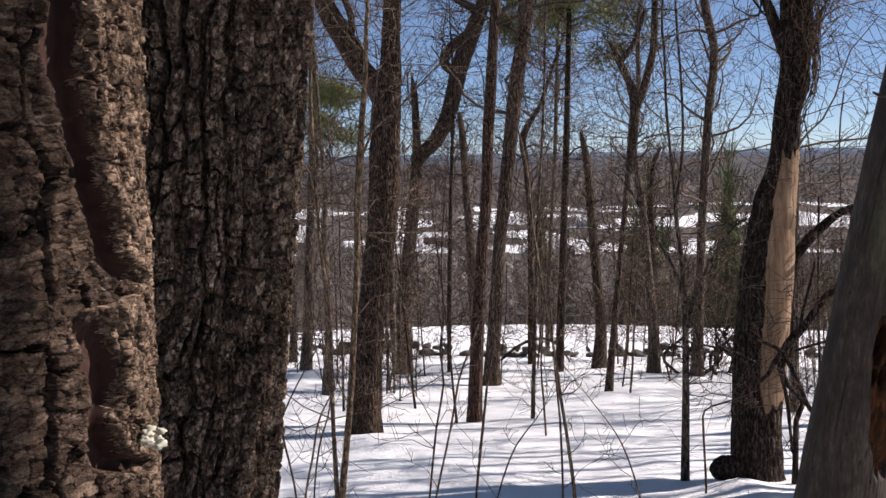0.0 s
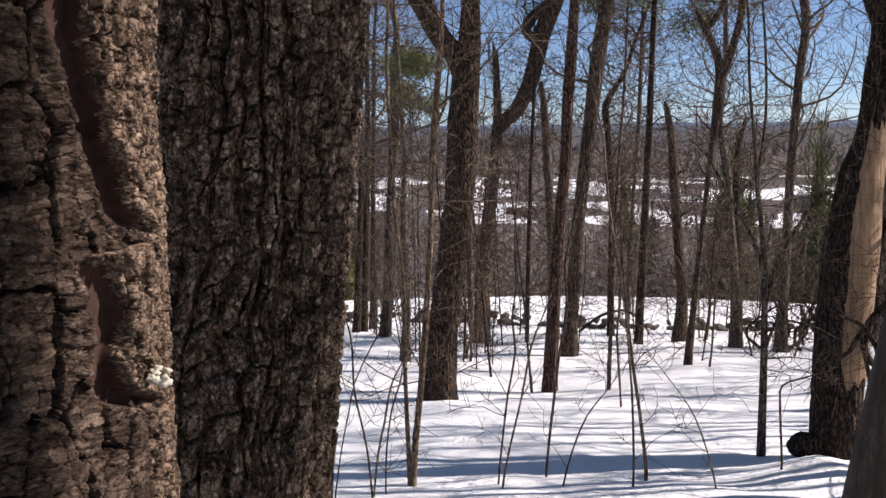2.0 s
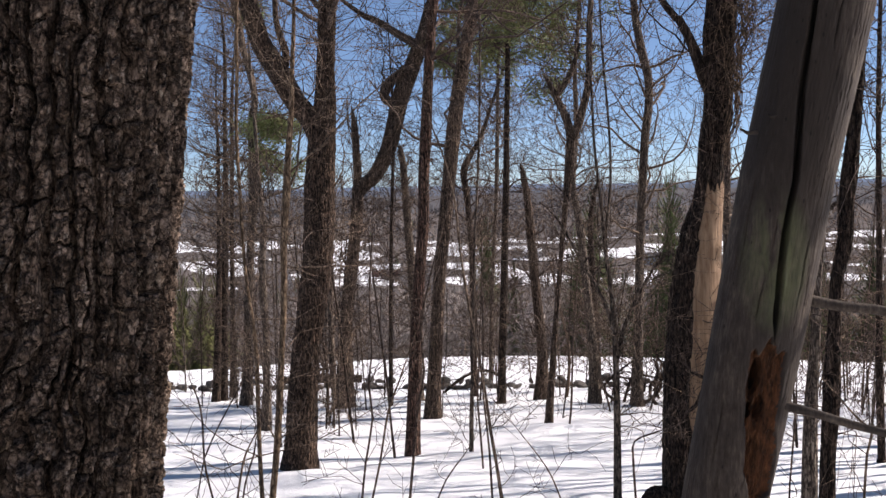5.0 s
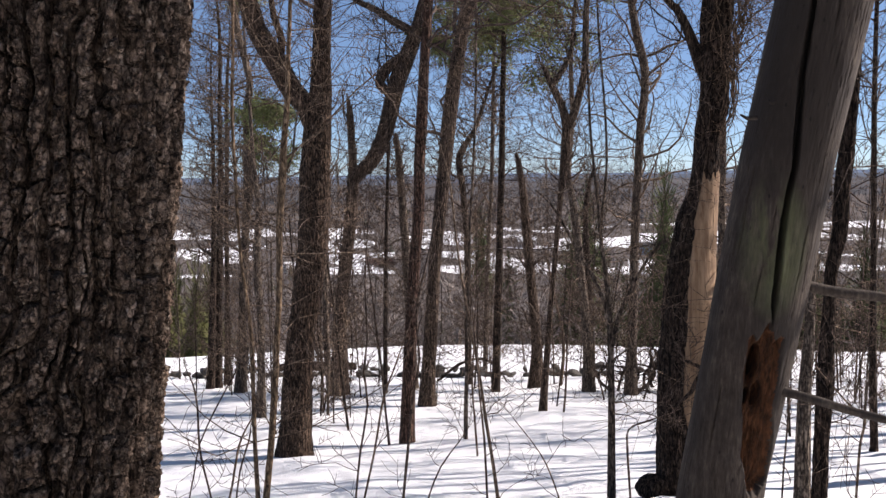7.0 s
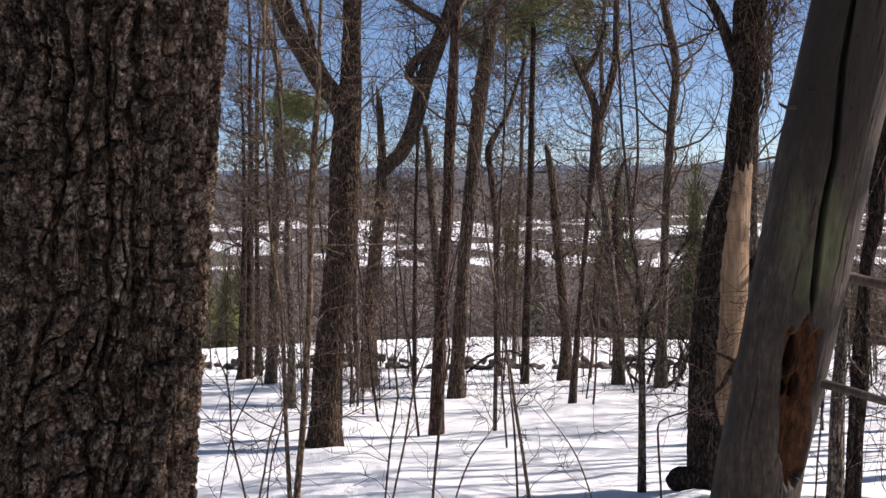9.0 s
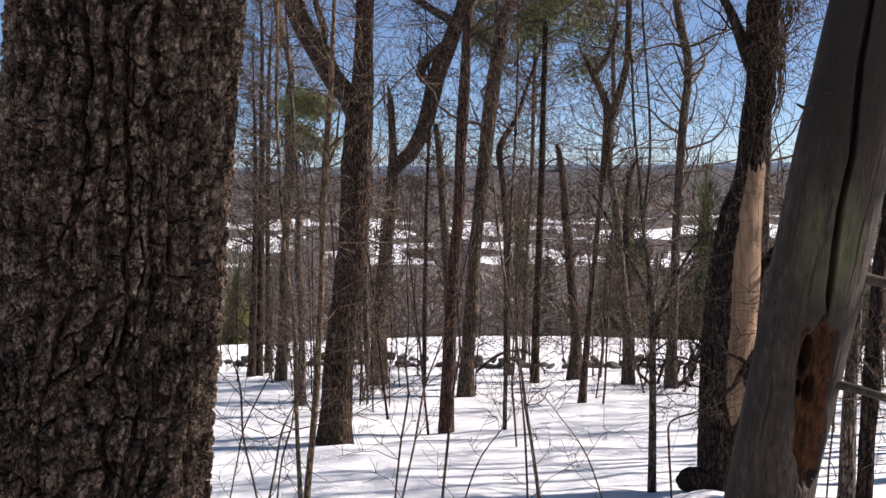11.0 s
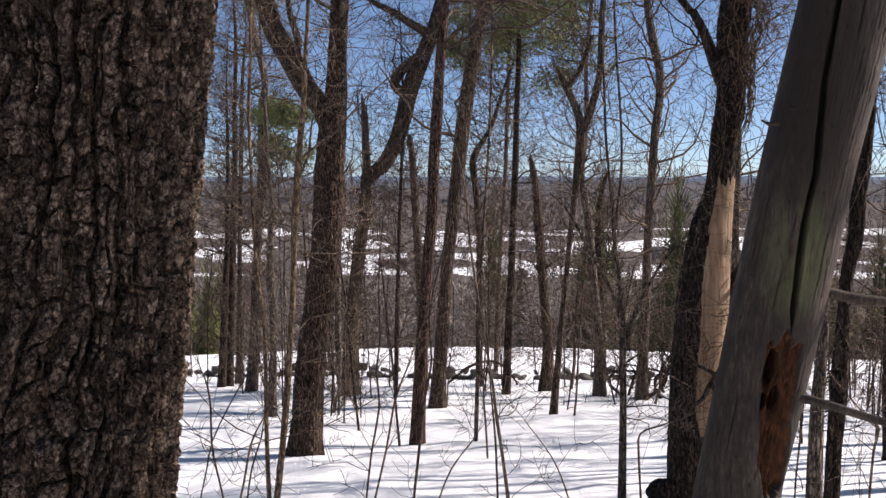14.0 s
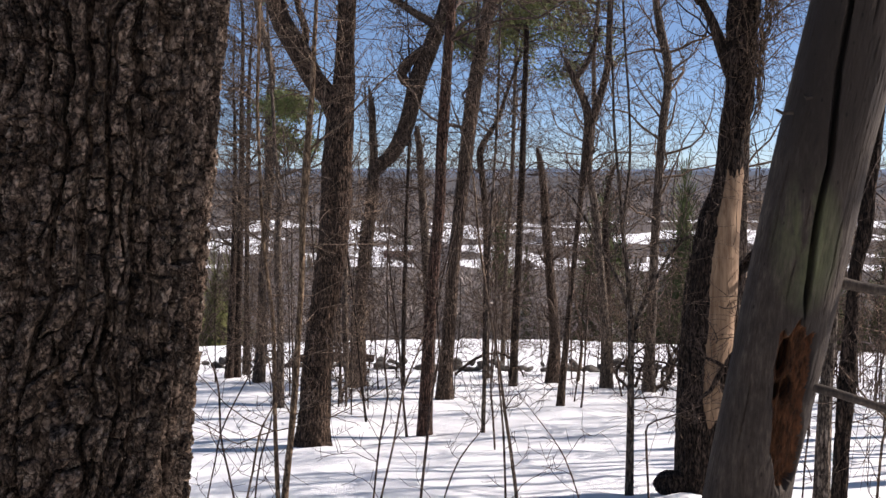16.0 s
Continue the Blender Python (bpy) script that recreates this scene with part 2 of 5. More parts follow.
def spray(geo, r, at, way, length, radius, order, sides=4, up=0.25, kids=5, tips=None):
    """A limb that wanders and kinks, and its side branches down to twigs."""
    n = 8 if order > 1 else 6 if order else 3
    p, d = np.array(at, float), np.array(way, float)
    d /= np.linalg.norm(d)
    pts = [p.copy()]
    for _ in range(n - 1):
        d = d + r.normal(0, 0.27, 3) + np.array((0, 0, up * 0.3))
        d /= np.linalg.norm(d)
        p = p + d * length / (n - 1) * r.uniform(0.6, 1.4)
        pts.append(p.copy())
    rad = np.linspace(max(radius, THIN[0] * 1.3), max(radius * 0.3, THIN[0]), n)
    tube(geo, pts, rad, sides if order > 1 else 3, cap=False)
    if tips is not None:
        tips.append((pts[-1], d, order))
    if order:
        for _ in range(kids if order > 1 else kids + 2):
            k = r.uniform(0.15, 0.98) * (n - 1)
            i = int(k)
            base = pts[i] + (pts[min(i + 1, n - 1)] - pts[i]) * (k - i)
            along = pts[min(i + 1, n - 1)] - pts[max(i - 1, 0)]
            along = along / (np.linalg.norm(along) + 1e-9)
            side = r.normal(0, 1, 3)
            side -= along * side.dot(along)
            side /= np.linalg.norm(side)
            spray(geo, r, base, along * r.uniform(0.2, 0.8) + side, length * r.uniform(0.25, 0.55), rad[i] * r.uniform(0.4, 0.62), order - 1, 3, up, kids, tips)


def needle_tuft(geo, r, at, way, size, n=26):
    """A brush of pine needles, each a slim blade."""
    way = np.array(way, float)
    way /= np.linalg.norm(way) + 1e-9
    d = r.normal(0, 0.75, (n, 3)) + way * 0.7
    d /= np.linalg.norm(d, axis=1)[:, None]
    side = np.cross(d, r.normal(0, 1, (n, 3)))
    side /= np.linalg.norm(side, axis=1)[:, None]
    at = np.asarray(at) + r.normal(0, size * 0.35, (n, 3))
    ln = size * r.uniform(0.6, 1.2, (n, 1))
    w = size * 0.06
    v = np.stack([at - side * w, at + side * w, at + d * ln], 1).reshape(-1, 3)
    geo.add(v, None, np.arange(3 * n).reshape(-1, 3))


def spine_top(spine, tall, r):
    """Carries a stem on upward to its full height."""
    rows = [(x, 0.0, z, q) for x, z, q in spine]
    x, _, z, q = rows[-1]
    lean = (rows[-1][0] - rows[-3][0]) / max(rows[-1][2] - rows[-3][2], 0.2) if len(rows) > 2 else 0.0
    while z < tall - 0.3:
        step = min(1.3, tall - z)
        lean = lean * 0.7 + r.normal(0, 0.05)
        x, z = x + lean * step, z + step
        q = max(q * (1 - 0.9 * step / max(tall - z + step, step)), 0.012)
        rows.append((x, r.normal(0, 0.06), z, q))
    return rows


# ---------------------------------------------------------------- patterns worked into bark and wood
def chance(i, j, seed):
    h = np.sin(i * 127.1 + j * 311.7 + seed * 74.7) * 43758.5453
    return h - np.floor(h)


def soft_noise(u, v, seed):
    i, j = np.floor(u), np.floor(v)
    a, b = u - i, v - j
    a, b = a * a * (3 - 2 * a), b * b * (3 - 2 * b)
    return (chance(i, j, seed) * (1 - a) + chance(i + 1, j, seed) * a) * (1 - b) + (chance(i, j + 1, seed) * (1 - a) + chance(i + 1, j + 1, seed) * a) * b


def layers(u, v, seed, n=4):
    total, k = 0, 0.5
    for o in range(n):
        total = total + k * soft_noise(u * 2 ** o, v * 2 ** o, seed + o)
        k *= 0.5
    return total


def plates(u, v, seed, ju=0.76):
    """Distance to the nearest crack between plates about one unit in size, and each plate's own chance."""
    i, j = np.floor(u), np.floor(v)
    f1, f2, own = np.full(u.shape, 9.0), np.full(u.shape, 9.0), np.zeros(u.shape)
    for di in (-1, 0, 1):
        for dj in (-1, 0, 1):
            ci, cj = i + di, j + dj
            d = ((ci + 0.5 - ju / 2 + ju * chance(ci, cj, seed) - u) ** 4 + (cj + 0.05 + 0.9 * chance(ci, cj, seed + 9) - v) ** 4) ** 0.25
            near = d < f1
            f2 = np.where(near, f1, np.minimum(f2, d))
            own = np.where(near, chance(ci, cj, seed + 20), own)
            f1 = np.where(near, d, f1)
    return f2 - f1, own


def step(x, a, b):
    t = np.clip((x - a) / (b - a), 0, 1)
    return t * t * (3 - 2 * t)


def furrowed(size, seed):
    """Upright bark ridges about that wide, parted by furrows, for tube()."""
    def relief(a, s, rad):
        u, v = a * 0.19 / size + 0 * s, s / (size * 4.5) + 0 * a
        fine = layers(u * 2.2, v * 6.0, seed) - 0.5
        u = u + 0.5 * (soft_noise(u * 0.5 + 7, v * 0.8, seed + 3) - 0.5)
        edge, own = plates(u + 0.25 * fine, v + 0.25 * fine, seed + 5, 0.45)
        return np.minimum(rad * 0.2, size * 0.4) * (step(edge, 0.03, 0.22) * (0.8 + 0.4 * own) + 0.3 * fine - 0.7)
    return relief


def tree(at, spine, bark="brown", tall=10, seed=0, limbs=(), pine=False, boughs=30, flat=(), shade=False, furrows=0.0, label="bare winter tree", group="trees of the hillside"):
    """A bare tree: a bent tapered trunk, its main limbs and a crown of twigs."""
    r = np.random.default_rng(seed)
    THIN[0] = max(0.0017, 0.00017 * at[1])
    thing = root("tree", (at[0], at[1], foot_z(*at)), label, "tree", group)
    rows = spine_top(spine, tall, r)
    r0 = rows[0][3]
    rows = [(rows[0][0], 0, -0.35, r0 * 1.15)] + [(rows[0][0], 0, 0.0, r0 * 1.12)] + [(rows[0][0] + (rows[1][0] - rows[0][0]) * 0.3, 0, min(0.25, rows[1][2] * 0.3), r0)] + rows[1:]
    line = smooth_line(rows, 0.022 if furrows else 0.4 if shade else 0.09 if r0 > 0.03 else 0.15)
    g = Geo()
    tube(g, line[:, :3], line[:, 3] * (0.965 if furrows else 1), 100 if furrows else 8 if shade else 18 if r0 > 0.08 else 10 if r0 > 0.03 else 7, True, seed * 1.7, 0.045, furrowed(furrows, seed) if furrows else None)
    part("trunk", g, BARK[bark], thing)
    for limb in limbs:
        g = Geo()
        ln = smooth_line([(x, 0.02 * math.sin(9 * z), z, q) for x, z, q in limb], 0.09)
        tube(g, ln[:, :3], ln[:, 3], 12, True, seed + 3.1, 0.06)
        for _ in range(8):
            k = r.integers(len(ln) // 3, len(ln))
            spray(g, r, ln[k, :3], r.normal(0, 1, 3) + np.array((0, 0, 0.5)), r.uniform(0.5, 1.6), max(ln[k, 3] * 0.2, 0.006), 2, 4, 0.3, 3)
        part("limb", g, BARK[bark], thing)
    # crown
    g, needles = Geo(), Geo()
    top = line[-1, 2]
    dead = tall == 0
    count = 9 if dead else int(14 + 1.5 * top)
    for i in range(count):
        h = top * (0.3 + 0.7 * r.uniform(0, 1) ** 0.8) if not dead else top * r.uniform(0.25, 0.97)
        k = int(np.argmin(abs(line[:, 2] - h)))
        a = r.uniform(0, 6.283)
        lift = r.uniform(0.15, 0.9) if not pine else r.uniform(-0.1, 0.3)
        size = (0.25 + 0.16 * (top - h) + r.uniform(0, 0.9)) * (0.7 if r0 < 0.05 else 1.0)
        size = min(size, 2.6) * (0.45 if dead else 1.0)
        tips = [] if pine else None
        spray(g, r, line[k, :3], (math.cos(a), math.sin(a), lift), size, max(min(line[k, 3] * 0.32, 0.035), 0.005), 2 if h < 8 and not shade else 1, 4, 0.3 if not pine else 0.1, 4, tips)
        if pine and boughs > 20 and h > top * pine:
            for p, d, o in tips:
                needle_tuft(needles, r, p, d, r.uniform(0.16, 0.26), 30)
    if pine:  # flat boughs, one above the other
        rows = flat or [(top * (pine + (1 - pine) * i / boughs), i * 2.4 + r.uniform(-0.4, 0.4), r.uniform(1.2, 2.4)) for i in range(boughs)]
        for z, a, reach in rows:
            k = int(np.argmin(abs(line[:, 2] - z)))
            tips = []
            spray(g, r, line[k, :3], (math.cos(a), math.sin(a), r.uniform(-0.05, 0.15)), reach, 0.018, 2, 4, 0.0 if flat else 0.05, 5, tips)
            for p, d, o in tips:
                if flat:
                    p = np.array((p[0], p[1], line[k, 2] + 0.45 * (p[2] - line[k, 2])))
                if o < 2:
                    needle_tuft(needles, r, p, d + np.array((0, 0, 0.3)), r.uniform(0.18, 0.3), 15 if flat else 26)
    # short side shoots low on the stem
    for i in range(0 if shade else 95 if r0 > 0.03 else 40):
        k = int(np.argmin(abs(line[:, 2] - r.uniform(0.6, min(9.5, top)))))
        a = r.uniform(0, 6.283)
        spray(g, r, line[k, :3] + np.array((math.cos(a), math.sin(a), 0)) * line[k, 3] * 0.8, (math.cos(a), math.sin(a), r.uniform(-0.1, 0.6)), r.uniform(0.3, 1.5), max(0.006, 0.00038 * at[1]), 1, 3, 0.15, 5)
    tagged(part("crown", g, TWIG if bark in ("dark", "brown", "red", "oak_far") else PALE_TWIG, thing), kind="stuff")
    if pine:
        tagged(part("foliage", needles, NEEDLES, thing, "green pine needles in loose tufts", smooth=False), kind="stuff")
    return thing


def sapling(at, spine, seed=0, label="thin bare whip of a sapling growing out of the snow", group="saplings"):
    """A young stem no thicker than a finger with a few side twigs."""
    r = np.random.default_rng(seed)
    THIN[0] = 0.0017
    thing = root("sapling", (at[0], at[1], foot_z(*at)), label, "sapling", group)
    rows = [(spine[0][0], 0.0, -0.2, spine[0][2])] + [(x, 0.03 * math.sin(i * 1.7 + seed), z, q) for i, (x, z, q) in enumerate(spine)]
    x, y, z, q = rows[-1]
    px, _, pz, _ = rows[-2]
    for _ in range(3):
        x, z, q = x + (x - px) * 0.35, z + (z - pz) * 0.35, max(q * 0.7, 0.0015)
        rows.append((x, y, z, q))
    ln = smooth_line(rows, 0.12)
    g = Geo()
    tube(g, ln[:, :3], np.maximum(ln[:, 3], 0.002), 6, True, seed, 0.08)
    part("stem", g, TWIG if seed % 3 else PALE_TWIG, thing)
    g = Geo()
    for _ in range(10):
        k = r.integers(len(ln) // 5, len(ln))
        a = r.uniform(0, 6.283)
        spray(g, r, ln[k, :3], (math.cos(a), math.sin(a) * 0.6, r.uniform(0.4, 1.2)), r.uniform(0.15, 0.6), max(ln[k, 3] * 0.45, 0.0022), 1, 3, 0.2, 3)
    tagged(part("crown", g, TWIG, thing), kind="stuff")
    return thing

MOUNDS += [(-1.5, 10.85, 0.07, 0.45), (1.85, 7.6, 0.07, 0.5), (1.83, 7.75, 0.05, 0.18), (2.0, 7.8, 0.035, 0.2), (1.8, 15.1, 0.06, 0.7), (2.6, 7.9, 0.06, 0.6), (-0.6, 9.3, 0.05, 1.3), (4.0, 14.0, 0.05, 1.5), (-4.0, 13.0, 0.08, 1.8)]


def open_land(x, y):
    """Open snow in the valley: fields and lots with no trees."""
    return (y > 600) & (y < 1100) & (wave(x * 1.7, y, 150.0, 71) > 0.1)


def make_ground():
    ys = np.concatenate([np.linspace(-60, -4, 20), np.linspace(-3, 34, 230), np.linspace(34.3, 75, 70), np.geomspace(76, 540, 30), np.linspace(546, 1050, 80), np.geomspace(1070, 4700, 40)])
    s = np.linspace(-1, 1, 260)
    g = Geo()
    spread = np.maximum(np.abs(ys)[:, None] * 1.15, 14 + 26 * np.clip(1 - ys / 12, 0, 2)[:, None])
    x = np.sign(s) * (0.35 * np.abs(s) + 0.65 * np.abs(s) ** 2.4) * spread
    y = np.repeat(ys[:, None], len(s), 1)
    v = np.stack([x, y, land(x, y)], -1)
    i, j = np.meshgrid(np.arange(len(ys) - 1), np.arange(len(s) - 1), indexing="ij")
    n = len(s)
    quads = np.stack([i * n + j, i * n + j + 1, (i + 1) * n + j + 1, (i + 1) * n + j], -1)
    g.add(v.reshape(-1, 3), quads.reshape(-1, 4))
    ob = part("ground", g, SNOW)
    ob.data.materials.append(FLOOR)  # leaf litter and brush under the woods
    cx, cy = x[:-1, :-1], y[:-1, :-1]
    under = (cy > brow(cx) + 14) & ~open_land(cx, cy)
    ob.data.polygons.foreach_set("material_index", under.ravel().astype(np.int32))
    tagged(ob, "snow covered hillside falling away to a valley", "ground", kind="structure")


make_ground()


def trunk_grid(line, zs, angles, relief):
    """A trunk as a fine grid: line gives x, y, radius at a height; relief(angle, z, radius) is how far the skin stands out."""
    row = np.array([line(z) for z in zs])
    a, z = np.meshgrid(angles, zs)
    rad = row[:, 2][:, None] + relief(a, z, row[:, 2][:, None])
    v = np.stack([row[:, 0][:, None] + np.sin(a) * rad, row[:, 1][:, None] - np.cos(a) * rad, z], -1)
    n = len(angles)
    i, j = np.meshgrid(np.arange(len(zs) - 1), np.arange(n), indexing="ij")
    k = (j + 1) % n
    quads = np.stack([i * n + j, i * n + k, (i + 1) * n + k, (i + 1) * n + j], -1)
    return v.reshape(-1, 3), quads


def ring(fine, coarse, middle, half):
    """Angles all round, closer together about the middle; 0 faces the path."""
    a = np.linspace(middle - half, middle + half, fine, endpoint=False)
    b = np.linspace(middle + half, middle - half + 2 * math.pi, coarse, endpoint=False)
    return np.concatenate([a, b])


def curve(z, zs, us):
    return np.interp(z, zs, us)


def old_bark(name, deep, low, high, pale, patch=22.0, grain=170.0, flat=0.6, cells=40.0, tall=0.7, line=0.5, rough=0.95):
    """Old weathered bark skin: patches of brown and grey, a gritty grain and crusts of pale lichen."""
    m, n, l, p = material(name, rough, 0.12)
    at = mapped(n, l, (1, 1, flat))
    big = node(n, "ShaderNodeTexNoise", Scale=patch, Detail=5.0, Roughness=0.62)
    grit = node(n, "ShaderNodeTexNoise", Scale=grain, Detail=4.0, Roughness=0.7)
    crust = node(n, "ShaderNodeTexNoise", Scale=patch * 2.6, Detail=6.0, Roughness=0.72)
    wide = node(n, "ShaderNodeTexNoise", Scale=3.5, Detail=3.0, Roughness=0.5)
    for k in (big, grit, crust, wide):
        l.new(at, k.inputs["Vector"])
    tone = ramp(n, l, big.outputs[0], [(0.3, deep), (0.48, low), (0.66, high)])
    tone = mix(n, l, 1.0, tone, ramp(n, l, grit.outputs[0], [(0.32, (0.25, 0.24, 0.23)), (0.68, (1.7, 1.7, 1.7))]), "MULTIPLY")
    tone = mix(n, l, 1.0, tone, ramp(n, l, wide.outputs[0], [(0.3, (0.72, 0.7, 0.68)), (0.7, (1.15, 1.15, 1.15))]), "MULTIPLY")
    tone = mix(n, l, ramp(n, l, crust.outputs[0], [(0.56, (0, 0, 0)), (0.68, (0.75, 0.75, 0.75))]), tone, pale)
    # small scales parted by hairline cracks
    bent, off = n.new("ShaderNodeVectorMath"), n.new("ShaderNodeVectorMath")
    bent.operation, off.operation = "ADD", "SCALE"
    off.inputs["Scale"].default_value = 1.6
    l.new(big.outputs["Color"], off.inputs[0])
    l.new(mapped(n, l, (cells, cells, cells * tall)), bent.inputs[0])
    l.new(off.outputs[0], bent.inputs[1])
    gap, own = n.new("ShaderNodeTexVoronoi"), n.new("ShaderNodeTexVoronoi")
    gap.feature = "DISTANCE_TO_EDGE"
    for k in (gap, own):
        k.inputs["Scale"].default_value = 1.0
        l.new(bent.outputs[0], k.inputs["Vector"])
    # gaps darkened in colour too, part crevice shade, part dark bark
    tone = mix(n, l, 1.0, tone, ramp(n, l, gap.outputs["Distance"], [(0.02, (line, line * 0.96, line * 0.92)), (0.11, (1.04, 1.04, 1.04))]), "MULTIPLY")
    tone = mix(n, l, 1.0, tone, ramp(n, l, own.outputs["Color"], [(0.15, (0.7, 0.69, 0.68)), (0.85, (1.3, 1.3, 1.3))]), "MULTIPLY")
    l.new(tone, p.inputs["Base Color"])
    scale = ramp(n, l, gap.outputs["Distance"], [(0.0, (0, 0, 0)), (0.15, (1, 1, 1))])
    bump(n, l, p, mix(n, l, 0.4, mix(n, l, 0.45, big.outputs[0], grit.outputs[0]), scale), 0.9, 0.004)
    return m


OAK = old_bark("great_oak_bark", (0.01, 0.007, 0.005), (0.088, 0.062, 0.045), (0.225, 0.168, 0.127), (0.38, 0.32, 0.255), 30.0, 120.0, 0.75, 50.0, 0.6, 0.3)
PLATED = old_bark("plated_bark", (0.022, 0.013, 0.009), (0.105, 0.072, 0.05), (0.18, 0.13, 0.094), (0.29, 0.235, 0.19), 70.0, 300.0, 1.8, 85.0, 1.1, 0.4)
# darker than PLATED: old bark's own brown plus that side's shade, in the colour
OUTER = old_bark("shaded_outer_bark", (0.012, 0.007, 0.005), (0.05, 0.033, 0.024), (0.1, 0.072, 0.053), (0.15, 0.125, 0.1), 45.0, 380.0, 2.2, 40.0, 3.0, 0.65)
INNER = plain("maroon_inner_bark", (0.016, 0.008, 0.007), (0.05, 0.027, 0.021), 40.0, 0.9, 0.5, 0.002, (1, 1, 0.3), 0.1)


def ridges(a, z, wide, seed):
    """Long winding bark ridges about that wide: parted by upright furrows that fade and meet, and broken across.

    Gives a height from 0 in the furrows to about 1 on the plates."""
    u, v = a / wide, z / (wide * 2.2)
    fine = layers(u * 3.0, v * 5.5, seed) - 0.47
    grit = layers(u * 9.0, v * 19.0, seed + 2, 3) - 0.44
    u = u + 1.1 * (soft_noise(u * 0.45 + 7, v * 0.5, seed + 3) - 0.5) + 0.6 * (soft_noise(u * 0.9 + 3, v * 1.5, seed + 4) - 0.5) + 0.24 * fine + 0.06 * grit
    i, k = np.floor(u), np.round(u)
    f, d = u - i, np.abs(u - k)
    force = 0.75 + 0.25 * step(soft_noise(k * 7.3, v * 0.6, seed + 8), 0.15, 0.4)
    w = 0.075 + 0.11 * soft_noise(k * 3.1, v * 1.3, seed + 9)
    wall = 1 - force * (1 - step(d, w * 0.7, w + 0.06))
    # a thinner furrow inside some ridges
    d2 = np.abs(f - 0.5 - 0.6 * (soft_noise(i * 4.7, v * 1.2, seed + 11) - 0.5))
    inner = step(soft_noise(i * 5.1, v * 0.8, seed + 12), 0.5, 0.6)
    wall = np.minimum(wall, 1 - 0.85 * inner * (1 - step(d2, 0.035, 0.085)))
    # cracks across, each plate with its own height and tilt
    c = v * 1.35 + 5 * chance(i, 0 * i, seed + 5) + 0.8 * soft_noise(i * 9.7, v * 0.8, seed + 21) + 0.9 * (f - 0.5) * (chance(i, 0 * i + 2, seed + 6) - 0.5) + 0.4 * fine
    j = np.round(c)
    real = step(chance(i, j, seed + 15), 0.15, 0.2)
    across = real * (1 - step(np.abs(c - j), 0.02, 0.075))
    own = chance(i, np.floor(c), seed + 16)
    slant = (c - np.floor(c) - 0.5) * (chance(i, np.floor(c), seed + 17) - 0.4)
    flake, own2 = plates(u * 3.1 + 0.5 * fine, v * 5.5 + 0.5 * fine, seed + 31)
    chip, own3 = plates(u * 7.3 + 0.5 * fine, v * 14.0 + 0.5 * fine, seed + 37)
    skin = 0.26 * (own - 0.5) + 0.35 * slant + 0.2 * (own2 - 0.5) + 0.08 * (own3 - 0.5) - 0.2 * (1 - step(flake, 0.0, 0.12)) - 0.06 * (1 - step(chip, 0.0, 0.16)) + 0.3 * fine + 0.12 * grit
    dome = 0.25 * (np.minimum(d, 0.4) / 0.4) ** 0.6
    return wall * (0.78 + dome) + (0.3 + 0.7 * wall) * skin - 0.7 * across * wall


def great_oak():
    thing = root("oak_tree", (-0.80, 2.13, ground_z(-0.80, 2.13)), "great oak with dark deeply furrowed bark, close by", "tree")
    z0 = thing.location.z

    def line(z):
        flare = 0.07 * math.exp(-max(z, 0) / 0.5)
        return 0.12 * (z - 1.47 + z0) - 0.005, 0.0, max(0.244 - 0.01 * (z + z0 - 1.4) + flare, 0.1)

    def relief(a, z, rad):
        swell = layers(a * 1.2 + 5, z * 1.6, 51) - 0.5
        grit = layers(a * 95, z * 330, 45, 3) - 0.45
        return 0.036 * ridges(a * 0.25, z, 0.05, 41) + 0.0015 * grit + 0.012 * swell - 0.0285

    zs = np.concatenate([np.linspace(-0.3, 1.26, 20), np.linspace(1.265, 2.52, 520), np.geomspace(2.55, 9.0, 20)])
    g = Geo()
    g.add(*trunk_grid(line, zs, ring(430, 30, 0.45, 1.5), relief))
    part("trunk", g, OAK, thing)
    r = np.random.default_rng(77)
    g = Geo()
    for k in range(16):
        z = r.uniform(4.5, 9)
        a = r.uniform(0, 6.283)
        x, y, q = line(z)
        spray(g, r, (x, y, z), (math.cos(a), math.sin(a), 0.5), r.uniform(1.5, 4), 0.05, 2, 6, 0.3, 5)
    tagged(part("crown", g, BARK["oak_far"], thing), kind="stuff")
    return thing


# where the channels in the plated bark run: heights, and the turn about the trunk in radians
CH_Z1, CH_A1 = (1.61, 1.62, 1.63, 1.643, 1.663, 1.687, 1.699, 1.722, 1.754, 1.793, 2.2), (1.72, 1.663, 1.575, 1.482, 1.457, 1.359, 1.373, 1.334, 1.283, 1.302, 1.2)
CH_Z2, CH_A2 = (1.4, 1.5, 1.516, 1.535, 1.558, 1.59, 1.605), (1.7, 1.627, 1.427, 1.384, 1.427, 1.412, 1.37)


